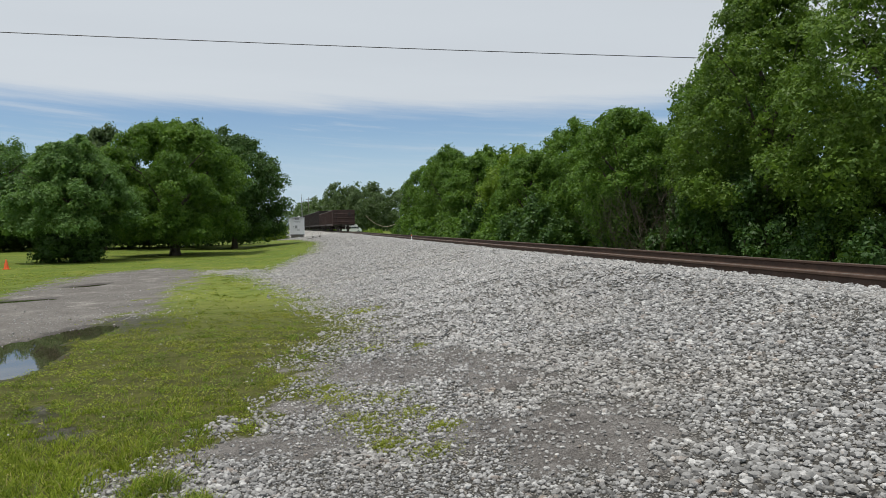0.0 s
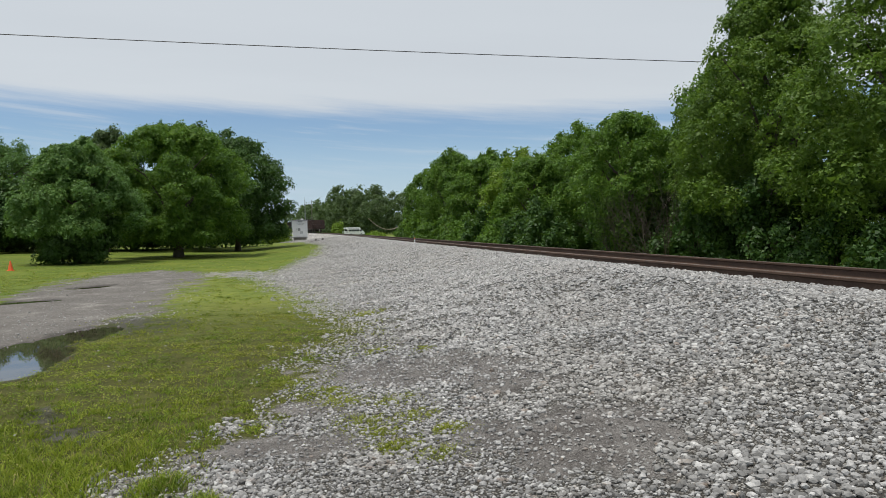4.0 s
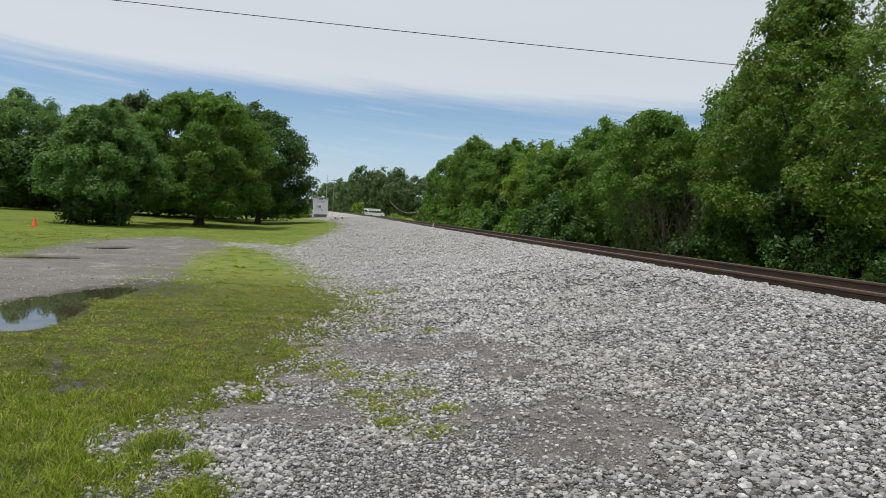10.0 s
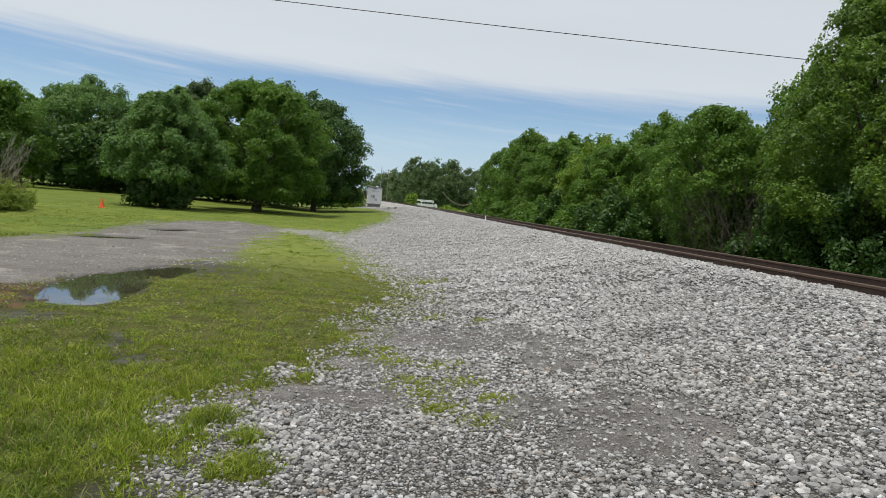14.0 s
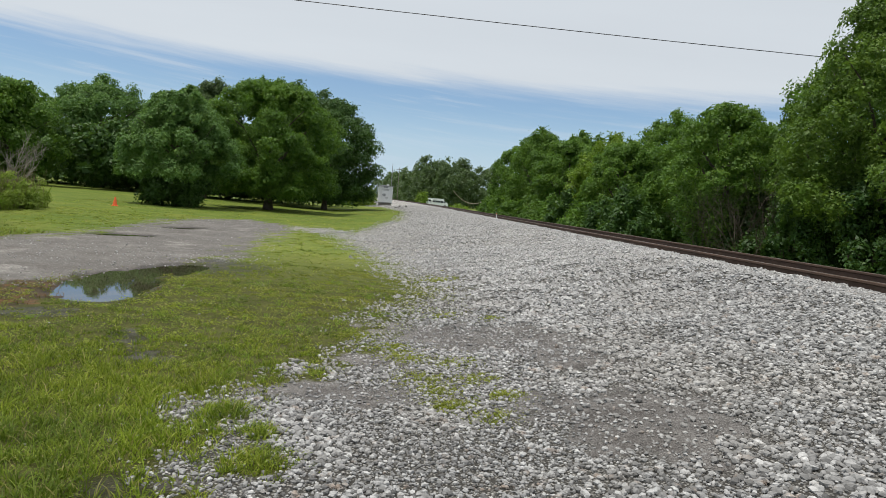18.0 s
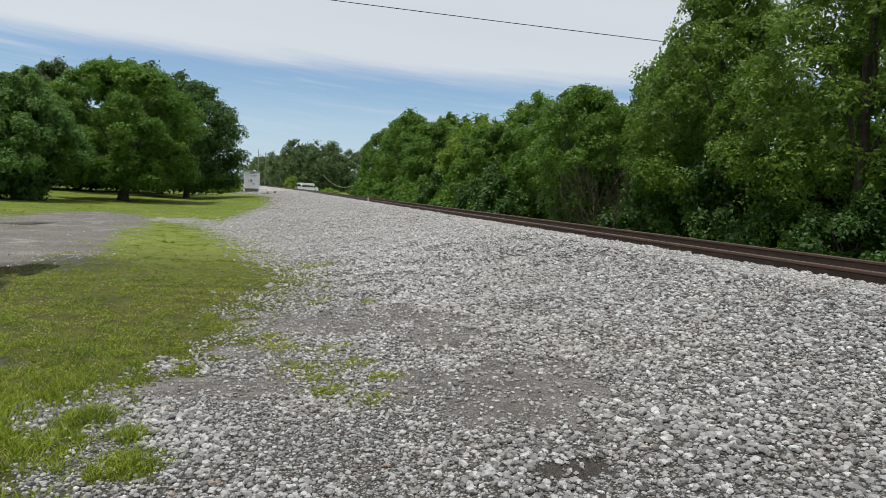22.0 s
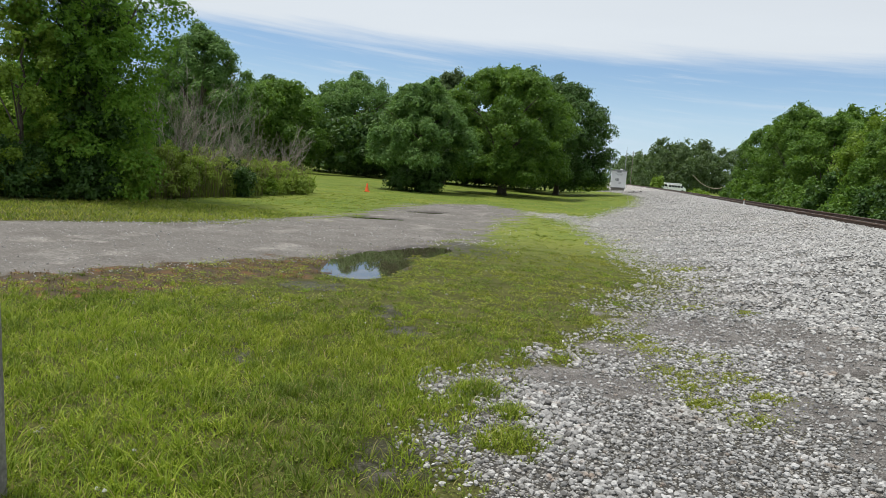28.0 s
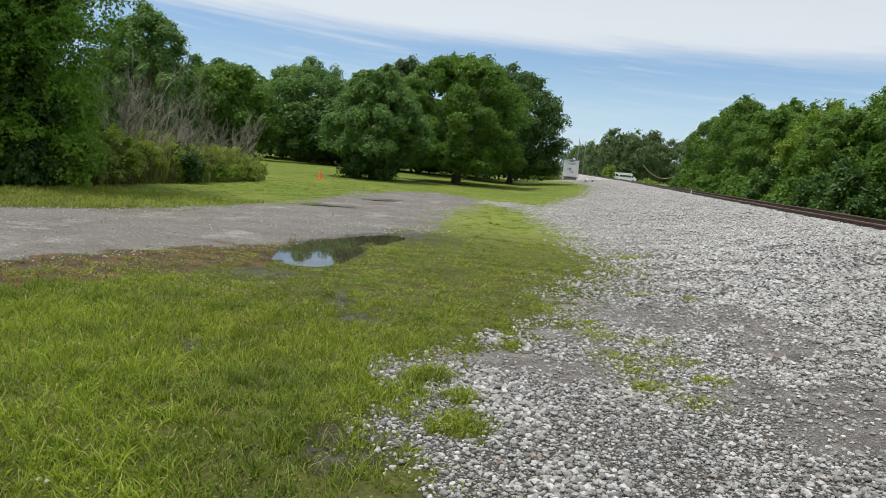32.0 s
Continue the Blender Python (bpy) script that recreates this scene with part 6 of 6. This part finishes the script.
# ---- the post and signs beside the drive ----
def make_post():
    post = thing("concrete_post", -2.485, 2.145, -0.02, 12, "weathered concrete post with lichen and torn white stickers", "post")
    bm = bmesh.new()
    rows = []
    for z, s in ((-0.2, 0.102), (0.0, 0.098), (0.5, 0.085), (1.0, 0.071), (1.475, 0.058), (1.500, 0.053), (1.528, 0.026), (1.538, 0.010)):
        c = s * 0.22
        rows.append([bm.verts.new((px, py, z)) for px, py in ((s - c, -s), (s, -s + c), (s, s - c), (s - c, s), (-s + c, s), (-s, s - c), (-s, -s + c), (-s + c, -s))])
    for a, b in zip(rows[:-1], rows[1:]):
        for k in range(8):
            bm.faces.new((a[k], a[(k + 1) % 8], b[(k + 1) % 8], b[k]))
    bm.faces.new(rows[-1])
    bmesh.ops.subdivide_edges(bm, edges=bm.edges, cuts=3, use_grid_fill=True)
    for v in bm.verts:
        d = noise.noise(v.co * 14) * 0.0022 + noise.noise(v.co * 40) * 0.0012
        v.co.x, v.co.y = v.co.x * (1 + d * 14), v.co.y * (1 + d * 14)
    part("shaft", bm, CONCRETE, post)
    s = 0.0625
    part("sticker", boxes(((0.048, 0.003, 0.05), (0.0, -s - 0.0015, 1.345), 0.0)), PAPER, post, "torn white sticker")
    part("sticker", boxes(((0.050, 0.003, 0.046), (0.002, -s - 0.0025, 1.292), 0.0)), PAPER, post, "torn white sticker")
    part("sticker", boxes(((0.003, 0.074, 0.044), (s + 0.0015, 0.0, 1.29), 0.0)), PAPER, post, "torn white sticker")
    part("sticker", boxes(((0.003, 0.024, 0.03), (s + 0.0012, 0.024, 1.325), 0.0)), PAPER, post, "torn white sticker")
    # steel channel post with a second length bolted to it
    ch = thing("channel_post", -2.86, 2.21, -0.02, 40, "dark steel channel post with a bolted stub behind", "post")

    def channel(z0, z1, y):
        bm = boxes(((0.040, 0.004, z1 - z0), (0, y, (z0 + z1) / 2), 0.001))
        for sx in (-1, 1):
            box(bm, (0.004, 0.022, z1 - z0), (sx * 0.019, y + 0.010, (z0 + z1) / 2), 0.001)
            box(bm, (0.012, 0.004, z1 - z0), (sx * 0.026, y + 0.020, (z0 + z1) / 2), 0.001)
        return bm

    part("upright", channel(-0.2, 1.24, 0.0), DARK_METAL, ch)
    stub = part("stub", channel(0.72, 1.16, 0.028), GREY_METAL, ch)
    stub.matrix_basis = pose(-0.018, 0, 0)
    for z in (1.12, 0.75):
        b = rod(bmesh.new(), (0.0, -0.012, z), (0.0, 0.05, z), 0.005, None, 8)
        rod(b, (0.015, 0.005, z), (0.055, 0.005, z), 0.004, None, 8)
        part("bolt", b, CHIP_METAL, ch)


make_post()


def make_signs():
    # guide sign: two blue panels on two posts, turned to the drive
    n = (-0.79, 0.613)
    turn = math.degrees(math.atan2(n[1], n[0])) - 90
    cx, cy = -12.81, 9.75
    g = float(height(np.array([cx]), np.array([cy]))[0])
    sign = thing("guide_sign", cx, cy, g, turn, "two blue guide sign panels with white lettering on steel posts", "sign")
    for z, lines in ((2.60 - g, ("BLOCKADE RUNNER", "CIVIL WAR MUSEUM")), (2.245 - g, ("WARTRACE", "HISTORIC DIST."))):
        panel = part("panel", boxes(((1.06, 0.012, 0.335), (0, 0, z), 0.003)), SIGN_BLUE, sign)
        for dz in (-0.160, 0.160):
            part("border", boxes(((1.04, 0.004, 0.010), (0, -0.008, z + dz), 0.0)), SIGN_WHITE, panel)
        for dx in (-0.516, 0.516):
            part("border", boxes(((0.010, 0.004, 0.31), (dx, -0.008, z), 0.0)), SIGN_WHITE, panel)
        for k, text in enumerate(lines):
            letters(text, 0.128, SIGN_WHITE, panel, pose(0, -0.009, z + 0.068 - 0.142 * k, 90, 0, 0), narrow=0.75)
    for x in (-0.36, 0.22):
        part("sign_post", boxes(((0.06, 0.04, 2.75 - g), (x, 0.03, (2.75 - g) / 2 - 0.1), 0.006)), DARK_METAL, sign)
    # white tub with a black lid
    bx, by = -11.85, 9.55
    g = float(height(np.array([bx]), np.array([by]))[0])
    tub = thing("plastic_barrel", bx, by, g, 30, "white plastic barrel with a black lid on the verge", "barrel")
    bm = bmesh.new()
    bmesh.ops.create_cone(bm, cap_ends=True, segments=28, radius1=0.285, radius2=0.31, depth=0.62, matrix=Matrix.Translation((0, 0, 0.31)))
    part("drum", bm, BARREL, tub, smooth=False)
    for z in (0.2, 0.42):
        part("hoop", rod(bmesh.new(), (0, 0, z - 0.012), (0, 0, z + 0.012), 0.315, None, 28), BARREL, tub)
    bm = rod(bmesh.new(), (0, 0, 0.60), (0, 0, 0.74), 0.325, 0.30, 28)
    box(bm, (0.24, 0.10, 0.14), (0.1, -0.28, 0.56), 0.02)
    part("lid", bm, BLACK, tub, "black rubber lid")
    # thin marker with white top, a cable and a yellow tag
    mx, my = -11.75, 9.15
    g = float(height(np.array([mx]), np.array([my]))[0])
    marker = thing("cable_marker", mx, my, g, 0, "thin green marker post with a white top", "post")
    part("stake", rod(bmesh.new(), (0, 0, -0.1), (0, 0, 1.35), 0.028, None, 8), DARK_METAL, marker)
    part("reflector", boxes(((0.085, 0.03, 0.48), (0, 0, 1.52), 0.008)), SIGN_WHITE, marker, "white reflector top")
    pts = [(0, 0, 1.05), (0.35, 0.25, 0.93), (0.75, 0.55, 0.86)]
    part("guy_cable", array_mesh("guy_cable", *tube(pts, 0.010, 5)), ROPE, marker)
    part("guy_cable", array_mesh("guy_cable", *tube([(0.72, 0.55, 0.80), (0.3, 0.1, 0.4), (0.02, -0.1, 0.02)], 0.009, 5)), CABLE, marker)
    part("tag", boxes(((0.10, 0.006, 0.15), (0.36, 0.24, 0.84), 0.002)), YELLOW, marker, "yellow hanging tag")
    # speed sign beyond the trees
    sx, sy = -30.6, 26.9
    g = float(height(np.array([sx]), np.array([sy]))[0])
    speed = thing("speed_sign", sx, sy, g, math.degrees(math.atan2(0.66, -0.75)) - 90, "white speed limit sign on a steel post beyond the trees", "sign")
    z = 3.22 - g
    plate = part("plate", boxes(((0.62, 0.012, 0.80), (0, 0, z), 0.004)), SIGN_WHITE, speed)
    for k, (text, size) in enumerate((("SPEED", 0.15), ("LIMIT", 0.15), ("25", 0.38))):
        letters(text, size, BLACK, plate, pose(0, -0.009, z + (0.28, 0.12, -0.16)[k], 90, 0, 0))
    part("sign_post", boxes(((0.06, 0.04, z + 0.5), (0, 0.03, (z + 0.5) / 2 - 0.15), 0.006)), GREY_METAL, speed)
    lx, ly = -47.8, 43.5
    g = float(height(np.array([lx]), np.array([ly]))[0])
    lamp = thing("street_lamp", lx, ly, g, 0, "street lamp on a timber pole beyond the trees", "street lamp")
    part("pole", rod(bmesh.new(), (0, 0, -0.3), (0, 0, 8.3 - g), 0.15, 0.11, 10), POLE_WOOD, lamp)
    part("crossarm", boxes(((1.8, 0.1, 0.12), (0, 0.1, 7.9 - g), 0.02)), POLE_WOOD, lamp)
    part("arm", rod(bmesh.new(), (0, 0, 6.2 - g), (-1.6, -0.9, 6.9 - g), 0.035, None, 8), GREY_METAL, lamp)
    part("lamp_head", boxes(((0.6, 0.26, 0.14), (-1.8, -1.0, 6.92 - g), 0.04)), GREY_METAL, lamp)
    # traffic cone out on the lawn
    x, y = -12.4, 33.6
    g = float(height(np.array([x]), np.array([y]))[0])
    cone = thing("traffic_cone", x, y, g, 12, "small orange traffic cone standing on the lawn", "traffic cone")
    part("base", boxes(((0.28, 0.28, 0.03), (0, 0, 0.015), 0.006)), ORANGE, cone)
    part("body", rod(bmesh.new(), (0, 0, 0.03), (0, 0, 0.44), 0.11, 0.025, 20), ORANGE, cone)


make_signs()


# ---- what moves ----
def motions():
    # the train rolls away and slows a little into the bend
    times = [k * 1.0 for k in range(33)]
    for car, ahead in TRAIN:
        rows = []
        for t in times:
            s = 100 + 21 * t - 0.85 * min(t, 8) ** 2 - 10 * max(0, t - 8) + ahead
            x0, x1 = float(track_x(s - 2)), float(track_x(s + 2))
            rows.append((t, pose((x0 + x1) / 2, s, RAIL_TOP, 0, 0, -math.degrees(math.atan2(x1 - x0, 4)))))
        walk(car, rows)


motions()
